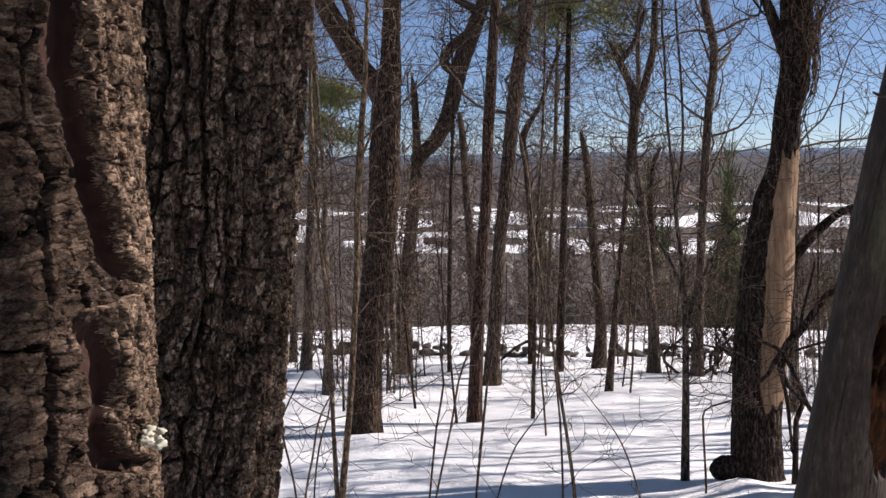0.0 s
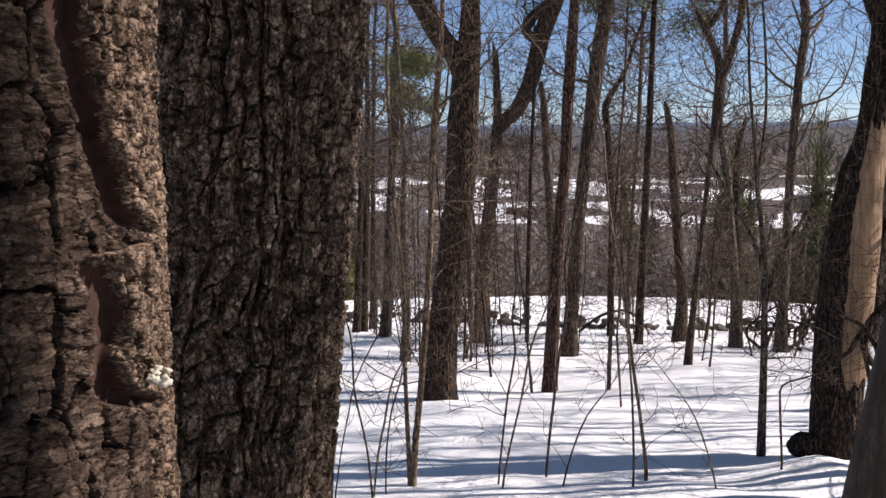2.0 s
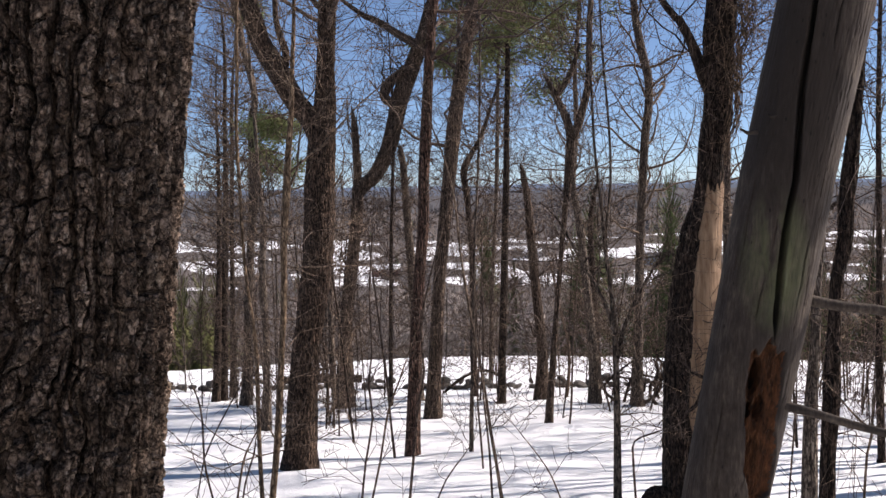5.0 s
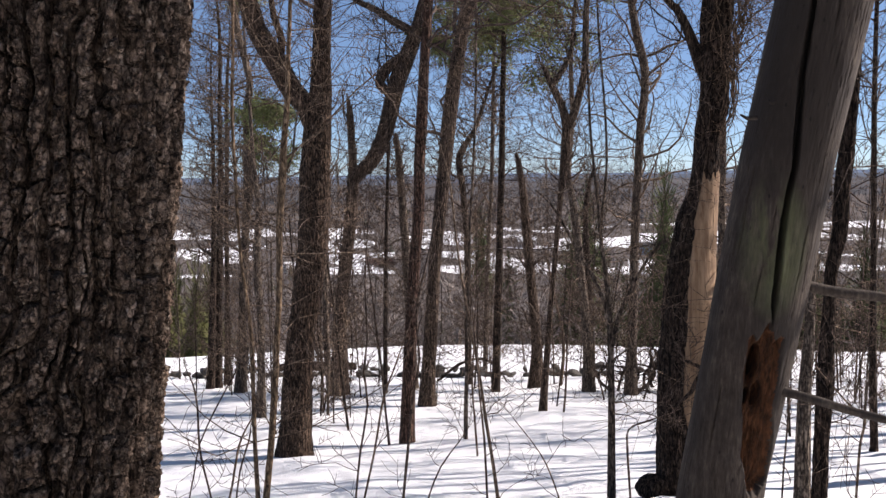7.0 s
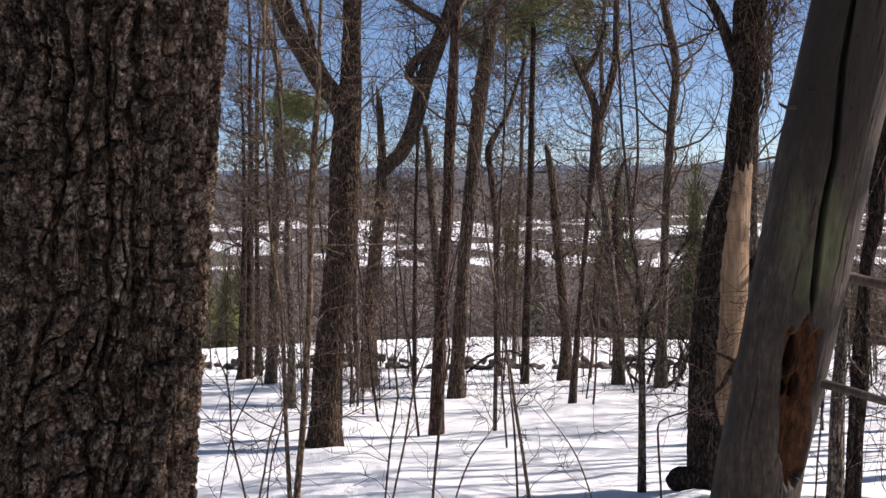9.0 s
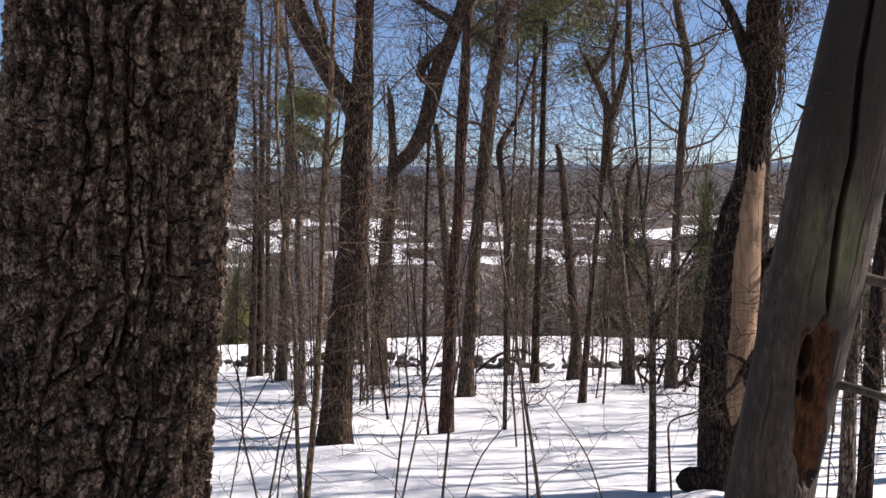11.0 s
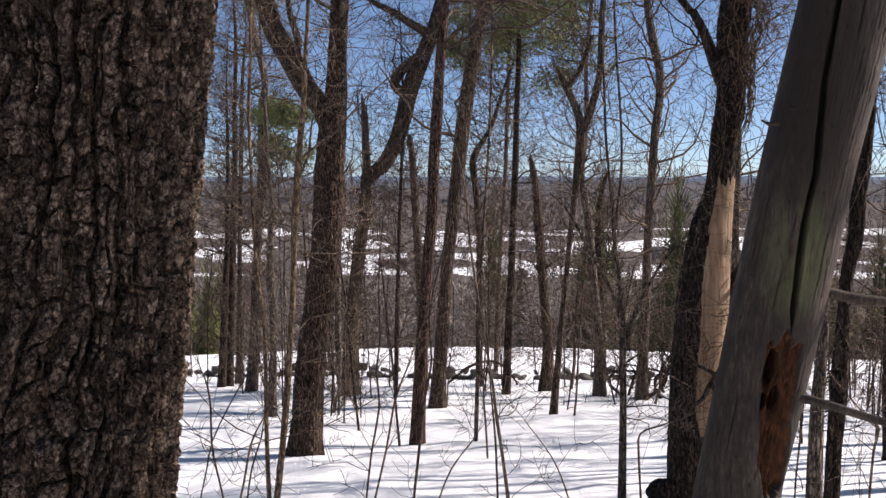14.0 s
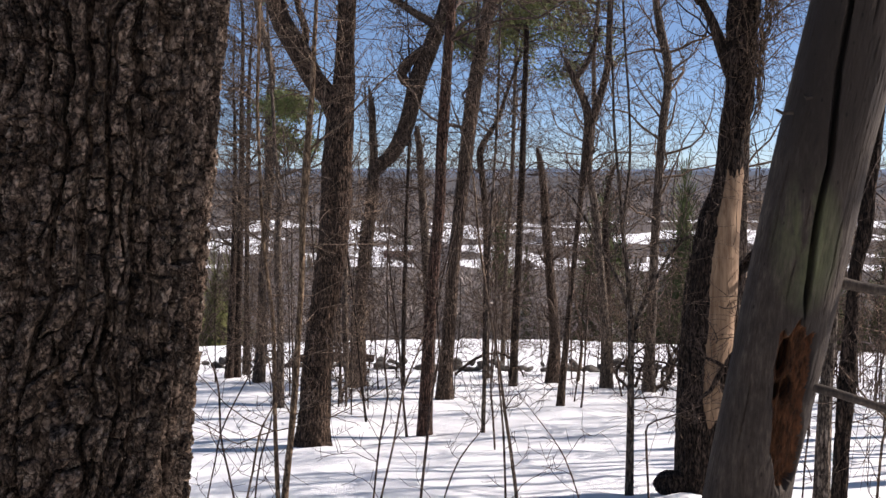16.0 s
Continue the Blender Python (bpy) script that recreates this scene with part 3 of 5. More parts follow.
def plated_tree():
    thing = root("pine_tree", (-0.534, 0.594, ground_z(-0.534, 0.594)), "thick trunk with loose tan bark plates, an arm's length away", "tree")
    z0 = thing.location.z

    def line(z):
        return 0.015 * math.sin(z * 2.0) + 0.0517 * (z + z0 - 1.577), 0.0, 0.2 - 0.012 * (z - 1.7) + 0.08 * math.exp(-max(z, 0) / 0.3)

    def bounds(a, z):
        """How far a place lies beyond the channels (under 0: before them), and 1 inside a channel."""
        w = z + z0
        wob = 0.06 * (layers(a * 9, z * 30, 13, 4) - 0.45)
        side = np.where(w > 1.612, a - curve(w, CH_Z1, CH_A1), a - curve(w, CH_Z2, CH_A2)) + wob
        cut = 0
        for zs_, as_, end in ((CH_Z1, CH_A1, 1.615), (CH_Z2, CH_A2, 1.49)):
            off = a - curve(w, zs_, as_) + wob
            wide = 0.055 + 0.03 * (layers(z * 14 + end, 0 * a, 17, 2) - 0.4)
            here = step(w, end, end + 0.02) * (1 - step(w, zs_[-1] - 0.012, zs_[-1] + 0.012) if zs_[-1] < 1.7 else 1)
            cut = np.maximum(cut, here * (1 - step(np.abs(off), wide, wide + 0.022)))
        return side, cut

    def relief(a, z, rad):
        u = a * 0.2
        fine = layers(u / 0.006, z / 0.006, 71) - 0.47
        soft = layers(u / 0.03, z / 0.035, 73, 3) - 0.45
        us, zw = u + 0.012 * soft, z + 0.012 * soft
        # young bark beyond the channels: thin flakes, small pits
        edge, own = plates(us / 0.014 + 0.3 * fine, zw / 0.012 + 0.3 * fine, 5)
        chip, own2 = plates(us / 0.0055 + 0.4 * fine, zw / 0.0035 + 0.4 * fine, 23)
        rent, _ = plates(us / 0.03 + 0.25 * fine, zw / 0.06 + 0.25 * fine, 91)
        pit = 1 - step(layers(us / 0.011 + 40, zw / 0.014, 19, 3), 0.2, 0.33)
        young = 0.004 * (own - 0.5) + 0.0012 * (own2 - 0.5) - 0.005 * (1 - step(edge, 0.02, 0.13)) - 0.001 * (1 - step(chip, 0.0, 0.2)) - 0.009 * (1 - step(rent, 0.02, 0.07)) - 0.006 * pit + 0.007 * soft + 0.001 * fine
        # old bark before them: thick plates built of thin level sheets, split up and down
        split, slab = plates(us / 0.034 + 0.2 * fine, zw / 0.06 + 0.2 * fine, 61)
        level = zw / 0.009 + 6 * slab + 0.9 * soft + 0.25 * fine
        sheet = chance(np.floor(level), np.floor(us / 0.034), 64)
        sheet2, own4 = plates(us / 0.016 + 0.35 * fine, zw / 0.007 + 0.3 * fine, 29)
        old = 0.009 * (slab - 0.5) + 0.0025 * (sheet - 0.5) - 0.0015 * (level - np.floor(level)) + 0.002 * (own4 - 0.5) - 0.0022 * (1 - step(sheet2, 0.0, 0.12)) - 0.016 * (1 - step(split, 0.0, 0.07)) + 0.012 * soft + 0.002 * fine
        side, cut = bounds(a, z)
        k = step(side, -0.03, 0.03)
        lip = np.exp(-((np.abs(side) - 0.1) / 0.03) ** 2)
        h = (old - 0.007) * (1 - k) + young * k + 0.003 * lip
        return h * (1 - cut) - cut * (0.02 - 0.003 * fine) - 0.002

    zs = np.concatenate([np.linspace(-0.3, 1.45, 16), np.linspace(1.455, 1.9, 520), np.linspace(1.91, 2.02, 12), np.geomspace(2.04, 9.0, 16)])
    ang = ring(380, 40, 1.36, 0.62)
    v, quads = trunk_grid(line, zs, ang, relief)
    side, cut = bounds(*np.meshgrid(ang, zs))
    side, cut = side[:-1], cut[:-1] > 0.5
    for name, here, mat, label in (("trunk", (side >= 0) & ~cut, PLATED, ""), ("outer_bark", (side < 0) & ~cut, OUTER, "dark weathered outer bark, deepened by shade put into its colour"), ("channel", cut, INNER, "dark maroon channel between the plates")):
        g = Geo()
        g.add(v, quads[here])
        part(name, g, mat, thing, label)
    # a crust of pale fungus
    r = np.random.default_rng(5)
    g = Geo()
    me = bmesh.new()
    bmesh.ops.create_icosphere(me, subdivisions=3, radius=1)
    v = np.array([q.co[:] for q in me.verts])
    tris = np.array([[q.index for q in f.verts] for f in me.faces])
    me.free()
    for k in range(9):
        c = np.array((0.203, 0.002, 1.524 - z0)) + r.normal(0, 0.004, 3)
        s = r.uniform(0.003, 0.006) * np.array((1.0, 1.0, 0.6))
        bumps = 1 + 1.6 * (layers(v[:, 0] * 2 + k * 7 + 9, v[:, 1] * 2 + v[:, 2] * 1.3 + 9, 3) - 0.5)
        g.add(c + v * s * bumps[:, None], None, tris)
    part("fungus", g, plain("pale_fungus", (0.2, 0.19, 0.145), (0.42, 0.4, 0.32), 60.0, 0.9, 0.5, 0.002), thing, "pale grey green crust of fungus")
    return thing


great_oak()
plated_tree()

def weathered():
    """Bare grey wood: fine upright grain, dark weather stains, a darker flank, a green bloom, small pits."""
    m, n, l, p = material("weathered_grey_wood", 0.85, 0.2)
    grain = node(n, "ShaderNodeTexNoise", Scale=1.0, Detail=6.0, Roughness=0.65)
    l.new(mapped(n, l, (170, 170, 17)), grain.inputs["Vector"])
    tone = ramp(n, l, grain.outputs[0], [(0.3, (0.036, 0.027, 0.02)), (0.5, (0.066, 0.051, 0.039)), (0.7, (0.11, 0.088, 0.069))])
    mottle = node(n, "ShaderNodeTexNoise", Scale=34.0, Detail=5.0, Roughness=0.7)
    l.new(mapped(n, l, (1, 1, 0.5)), mottle.inputs["Vector"])
    tone = mix(n, l, 1.0, tone, ramp(n, l, mottle.outputs[0], [(0.32, (0.55, 0.53, 0.52)), (0.66, (1.3, 1.3, 1.3))]), "MULTIPLY")
    blot = node(n, "ShaderNodeTexNoise", Scale=6.5, Detail=6.0, Roughness=0.65)
    l.new(mapped(n, l, (1, 1, 0.4)), blot.inputs["Vector"])
    tone = mix(n, l, ramp(n, l, blot.outputs[0], [(0.44, (0, 0, 0)), (0.56, (0.75, 0.75, 0.75))]), tone, (0.03, 0.024, 0.02))
    # a broad darker patch down one flank
    stc, smp, sfar = n.new("ShaderNodeTexCoord"), n.new("ShaderNodeMapping"), n.new("ShaderNodeVectorMath")
    sfar.operation = "LENGTH"
    smp.inputs["Location"].default_value, smp.inputs["Scale"].default_value = (-0.36 / 0.11, 0.08 / 0.11, -2.25 / 0.4), (1 / 0.11, 1 / 0.11, 1 / 0.4)
    l.new(stc.outputs["Object"], smp.inputs["Vector"])
    l.new(smp.outputs[0], sfar.inputs[0])
    dark_flank = mix(n, l, 1.0, ramp(n, l, sfar.outputs["Value"], [(0.5, (1, 1, 1)), (1.1, (0, 0, 0))]), ramp(n, l, mottle.outputs[0], [(0.3, (0.45, 0.45, 0.45)), (0.6, (0.95, 0.95, 0.95))]), "MULTIPLY")
    tone = mix(n, l, dark_flank, tone, (0.03, 0.023, 0.018))
    bloom = node(n, "ShaderNodeTexNoise", Scale=14.0, Detail=5.0, Roughness=0.6)
    l.new(mapped(n, l, (1, 1, 0.35)), bloom.inputs["Vector"])
    # a green patch of algae above the hollow, thin elsewhere
    tc, mp, far = n.new("ShaderNodeTexCoord"), n.new("ShaderNodeMapping"), n.new("ShaderNodeVectorMath")
    far.operation = "LENGTH"
    mp.inputs["Location"].default_value, mp.inputs["Scale"].default_value = (-0.315 / 0.085, 0.09 / 0.085, -1.87 / 0.17), (1 / 0.085, 1 / 0.085, 1 / 0.17)
    l.new(tc.outputs["Object"], mp.inputs["Vector"])
    l.new(mp.outputs[0], far.inputs[0])
    near = ramp(n, l, far.outputs["Value"], [(0.3, (0.85, 0.85, 0.85)), (0.95, (0.0, 0.0, 0.0))])
    spots = ramp(n, l, bloom.outputs[0], [(0.4, (0, 0, 0)), (0.56, (0.85, 0.85, 0.85))])
    tone = mix(n, l, mix(n, l, 1.0, near, spots, "MULTIPLY"), tone, (0.14, 0.155, 0.07))
    pits = n.new("ShaderNodeTexVoronoi")
    pits.inputs["Scale"].default_value = 42.0
    l.new(mapped(n, l, (1, 1, 0.45)), pits.inputs["Vector"])
    tone = mix(n, l, ramp(n, l, pits.outputs["Distance"], [(0.06, (0.85, 0.85, 0.85)), (0.12, (0, 0, 0))]), tone, (0.015, 0.011, 0.009))
    l.new(tone, p.inputs["Base Color"])
    bump(n, l, p, mix(n, l, 0.5, grain.outputs[0], mottle.outputs[0]), 0.6, 0.003)
    return m


SNAG = weathered()
ROT = plain("rotten_wood", (0.01, 0.005, 0.003), (0.17, 0.068, 0.027), 75.0, 1.0, 1.0, 0.012, (1, 1, 0.4))


def dead_snag():
    bx, by = 0.40, 2.06
    FACE = 0.34  # the hollow side is turned toward the path
    thing = root("dead_snag", (bx, by, ground_z(bx, by)), "leaning dead trunk of bare grey wood with a long crack", "snag")
    z0 = thing.location.z

    def line(z):
        w = z + z0
        return float(np.interp(w, (-0.4, 0.3, 1.03, 1.37, 1.70, 2.04, 4.2), (0.0, 0.14, 0.245, 0.312, 0.373, 0.447, 0.9))) , 0.0, float(np.interp(w, (-0.4, 0.3, 1.03, 1.4, 2.05, 4.2), (0.13, 0.1, 0.09, 0.096, 0.099, 0.075)))

    def crack(z):
        return curve(z + z0, (0.9, 1.36, 1.41, 1.47, 1.58, 1.63, 1.69, 1.76, 1.87, 2.04, 2.6), (0.55, 0.40, 0.33, 0.27, 0.17, 0.16, 0.19, 0.08, -0.1, -0.22, -0.3))

    def hollow(a, z):
        """1 inside the rotten hollow, 0 outside."""
        a = a + FACE
        w = z + z0
        lo = curve(w, (1.0, 1.04, 1.1, 1.17, 1.24, 1.34, 1.36), (0.75, 0.6, 0.32, 0.18, 0.02, -0.09, 0.1))
        hi = curve(w, (1.0, 1.04, 1.1, 1.17, 1.24, 1.34, 1.36), (0.9, 1.3, 1.2, 0.97, 0.86, 0.74, 0.3))
        ragged = 0.12 * (layers(a * 9, z * 30, 4) - 0.5)
        inside = np.minimum(step(a - lo + ragged, -0.04, 0.04), step(hi - a + ragged, -0.04, 0.04))
        return inside * step(w, 1.0, 1.03) * (1 - step(w + 0.02 * np.sin(a * 14), 1.345, 1.365))

    def relief(a, z, rad):
        rot = hollow(a, z)
        a = a + FACE
        w = z + z0
        wobble = 0.04 * (layers(a * 3 + 4, z * 22, 8) - 0.5)
        gap = np.abs(a - crack(z) + wobble) * rad
        width = 0.0062 * step(w, 1.36, 1.42) * (0.7 + 0.6 * layers(z * 6, a * 0, 2))
        h = -0.045 * (1 - step(gap, width * 0.6, width + 0.0016)) * (w > 1.36)
        for a0, z1, z2 in ((0.33, 1.95, 2.3), (0.52, 1.88, 1.95), (-0.1, 1.4, 1.5), (-0.45, 1.1, 1.25), (-0.05, 1.55, 1.62), (0.75, 1.45, 1.58), (-0.7, 1.5, 1.7)):
            line_gap = np.abs(a - a0 + wobble * 2) * rad
            h = h - 0.006 * (1 - step(line_gap, 0.0006, 0.002)) * step(w, z1, z1 + 0.03) * (1 - step(w, z2 - 0.03, z2))
        grain = layers(a * 26, z * 5, 12) - 0.5
        pock = 1 - step(layers(a * 20, z * 40, 19, 2), 0.1, 0.2)
        h = h + 0.0022 * grain - 0.002 * pock + 0.006 * (layers(a * 1.6 + 7, z * 2.2, 15) - 0.5)
        pits = 0
        for a0, zc, wa, wz in ((0.13, 1.29, 0.17, 0.04), (0.12, 1.22, 0.11, 0.016), (0.45, 1.225, 0.17, 0.028)):
            pits = np.maximum(pits, 1 - step(np.hypot((a - a0) / wa, (w - zc) / wz), 0.7, 1.15))
        fibres = 0.6 * (layers(a * 14, z * 14, 27) - 0.5) + 0.6 * (layers(a * 40, z * 60, 28) - 0.5)
        return h * (1 - rot) - rot * (0.02 + 0.024 * fibres + 0.05 * pits)

    zs = np.concatenate([np.linspace(-0.3, 1.2, 20), np.linspace(1.21, 2.5, 380), np.linspace(2.6, 4.5, 16)])
    ang = ring(280, 20, -0.25, 1.65)
    v, quads = trunk_grid(line, zs, ang, relief)
    a, z = np.meshgrid(ang, zs)
    rot = (hollow(a, z) > 0.5)[:-1]
    wood, inner = Geo(), Geo()
    wood.add(v, quads[~rot])
    inner.add(v, quads[rot])
    part("trunk", wood, SNAG, thing)
    part("hollow", inner, ROT, thing, "orange brown rotten hollow with dark pecked holes")
    # dead side branches
    for rows in ([(0.40, -0.03, 1.78, 0.0125), (0.47, -0.04, 1.765, 0.0115), (0.56, -0.05, 1.755, 0.0105), (0.75, -0.1, 1.72, 0.009), (1.1, -0.2, 1.69, 0.006)],
                 [(0.33, -0.05, 1.565, 0.011), (0.40, -0.08, 1.55, 0.0095), (0.50, -0.1, 1.522, 0.0085), (0.62, -0.13, 1.498, 0.0075), (1.0, -0.22, 1.44, 0.005)]):
        g = Geo()
        ln = smooth_line(rows, 0.02)
        tube(g, ln[:, :3], ln[:, 3], 12, True, 2.0, 0.08)
        part("branch", g, SNAG, thing)
    for x, y, zz, dx in ((0.29, -0.06, 2.13, -0.035), (0.33, -0.06, 2.16, -0.02)):
        g = Geo()
        tube(g, [(x, y, zz), (x + dx * 0.6, y, zz - 0.002), (x + dx, y, zz + 0.006)], (0.006, 0.004, 0.002), 6)
        part("stub", g, SNAG, thing)
    return thing


dead_snag()

STRIPPED = plain("stripped_wood", (0.12, 0.065, 0.033), (0.34, 0.225, 0.135), 34.0, 0.75, 0.7, 0.01, (1, 1, 0.07))
VINE = bark("vine_bark", (0.07, 0.047, 0.032), (0.22, 0.155, 0.105), 60, 0.3, 0.002)


def scarred_tree():
    """A dark trunk with a long strip of bark gone."""
    bx, by = 2.16, 8.40
    THIN[0] = 0.002
    thing = root("scarred_tree", (bx, by, foot_z(bx, by)), "dark tree with a long pale strip of bark torn off", "tree")
    spine = [(0.03, 0.00, 0.262), (0.03, 0.12, 0.236), (0.03, 0.47, 0.218), (0.04, 0.98, 0.217), (0.06, 1.48, 0.222), (0.08, 1.73, 0.220), (0.10, 1.98, 0.207), (0.12, 2.22, 0.188), (0.15, 2.47, 0.166), (0.20, 2.71, 0.129), (0.23, 2.96, 0.112), (0.24, 3.20, 0.105), (0.29, 3.44, 0.122), (0.30, 3.68, 0.122), (0.30, 4.15, 0.132), (0.33, 4.39, 0.129)]
    r = np.random.default_rng(91)
    rows = spine_top(spine, 13, r)
    rows = [(rows[0][0], 0, -0.4, rows[0][3] * 1.1)] + rows
    ln = smooth_line(rows, 0.06)
    g = Geo()
    fine = smooth_line(rows, 0.022)
    tube(g, fine[:, :3], fine[:, 3] * 0.97, 90, True, 4.0, 0.035, furrowed(0.04, 4))
    part("trunk", g, BARK["dark"], thing)
    # stripped wood on the lit side
    lo, hi = 0.73, 2.87
    zs = np.linspace(lo, hi, 90)
    g = Geo()
    ang = np.linspace(0.0, 1.75, 26)
    x = np.interp(zs, ln[:, 2], ln[:, 0])
    q = np.interp(zs, ln[:, 2], ln[:, 3])
    a0 = np.interp((zs - lo) / (hi - lo), (0, 0.08, 0.5, 0.85, 1), (0.0, -0.2, -0.3, -0.42, -0.45))
    a, z = ang[None, :] * np.ones((90, 1)), zs[:, None] * np.ones((1, 26))
    a = a0[:, None] + (1.75 - a0[:, None]) * ang[None, :] / 1.75
    rag = 0.1 * (layers(a * 6, z * 0, 3) - 0.5)
    z = z + rag * np.clip(abs((z - lo) / (hi - lo) - 0.5) * 2, 0, 1) ** 6 * 2
    rad = q[:, None] * 1.04 + 0.006 + 0.006 * (layers(a * 7, z * 1.2, 9) - 0.5) - 0.03 * (np.abs(ang / 1.75 * 2 - 1) ** 12)[None, :]
    v = np.stack([x[:, None] + np.sin(a) * rad, -np.cos(a) * rad, z], -1)
    i, j = np.meshgrid(np.arange(89), np.arange(25), indexing="ij")
    g.add(v.reshape(-1, 3), np.stack([i * 26 + j, i * 26 + j + 1, (i + 1) * 26 + j + 1, (i + 1) * 26 + j], -1))
    part("bare_wood", g, STRIPPED, thing, "pale stripped wood without bark")
    # burl at the foot
    me = bmesh.new()
    bmesh.ops.create_icosphere(me, subdivisions=4, radius=1)
    p = np.array([k.co[:] for k in me.verts])
    tris = np.array([[k.index for k in f.verts] for f in me.faces])
    me.free()
    g = Geo()
    lump = 1 + 0.35 * (layers(p[:, 0] * 2.5 + 20, p[:, 2] * 2.5 + p[:, 1] * 1.7 + 20, 6) - 0.5)
    g.add(np.array((-0.22, -0.10, 0.14)) + p * (0.17, 0.13, 0.13) * lump[:, None], None, tris)
    part("burl", g, BARK["dark"], thing, "rounded black burl at the foot")
    # forked limb, and vines that climb the upper stem
    g = Geo()
    limb = smooth_line([(0.27, 0.0, 3.58, 0.059), (0.17, 0.0, 3.82, 0.054), (0.12, 0.0, 3.96, 0.049), (0.05, 0.0, 4.13, 0.039), (-0.04, 0.0, 4.29, 0.034), (-0.14, 0.0, 4.39, 0.029), (-0.74, 0.1, 5.39, 0.015)], 0.08)
    tube(g, limb[:, :3], limb[:, 3], 10, True, 1.0, 0.06)
    for _ in range(10):
        k = r.integers(5, len(limb))
        spray(g, r, limb[k, :3], r.normal(0, 1, 3) + np.array((0, 0, 0.4)), r.uniform(0.5, 1.4), 0.01, 2, 4, 0.3, 3)
    part("limb", g, BARK["dark"], thing)
    for k in range(26):
        g = Geo()
        a, z, pts = r.uniform(0.2, 1.9), r.uniform(3.0, 3.8), []
        while z < 6.5:
            x = np.interp(z, ln[:, 2], ln[:, 0])
            q = np.interp(z, ln[:, 2], ln[:, 3]) + r.uniform(0.0, 0.09) * (1 + (z > 4))
            pts.append((x + math.sin(a) * q, -math.cos(a) * q, z))
            a, z = a + r.normal(0, 0.22), z + r.uniform(0.1, 0.25)
        pt = smooth_line(np.c_[np.array(pts), np.linspace(0.0045, 0.0025, len(pts))], 0.05)
        tube(g, pt[:, :3], pt[:, 3], 5, False)
        for _ in range(12):
            i = r.integers(3, len(pt))
            spray(g, r, pt[i, :3], r.normal(0, 1, 3), r.uniform(0.1, 0.45), 0.003, 1, 3, -0.1, 3)
        part("vine", g, VINE, thing, "dry tangled vine")
    g = Geo()
    for _ in range(46):
        z = r.uniform(0.6, 11)
        a = r.uniform(0, 6.283)
        x, q = np.interp(z, ln[:, 2], ln[:, 0]), np.interp(z, ln[:, 2], ln[:, 3])
        spray(g, r, (x + math.cos(a) * q * 0.8, math.sin(a) * q * 0.8, z), (math.cos(a), math.sin(a), 0.3), r.uniform(0.3, 0.9) if z < 5 else r.uniform(0.8, 2.2), 0.006 if z < 5 else 0.02, 1 if z < 5 else 2, 4, 0.2, 4)
    tagged(part("crown", g, TWIG, thing), kind="stuff")


scarred_tree()

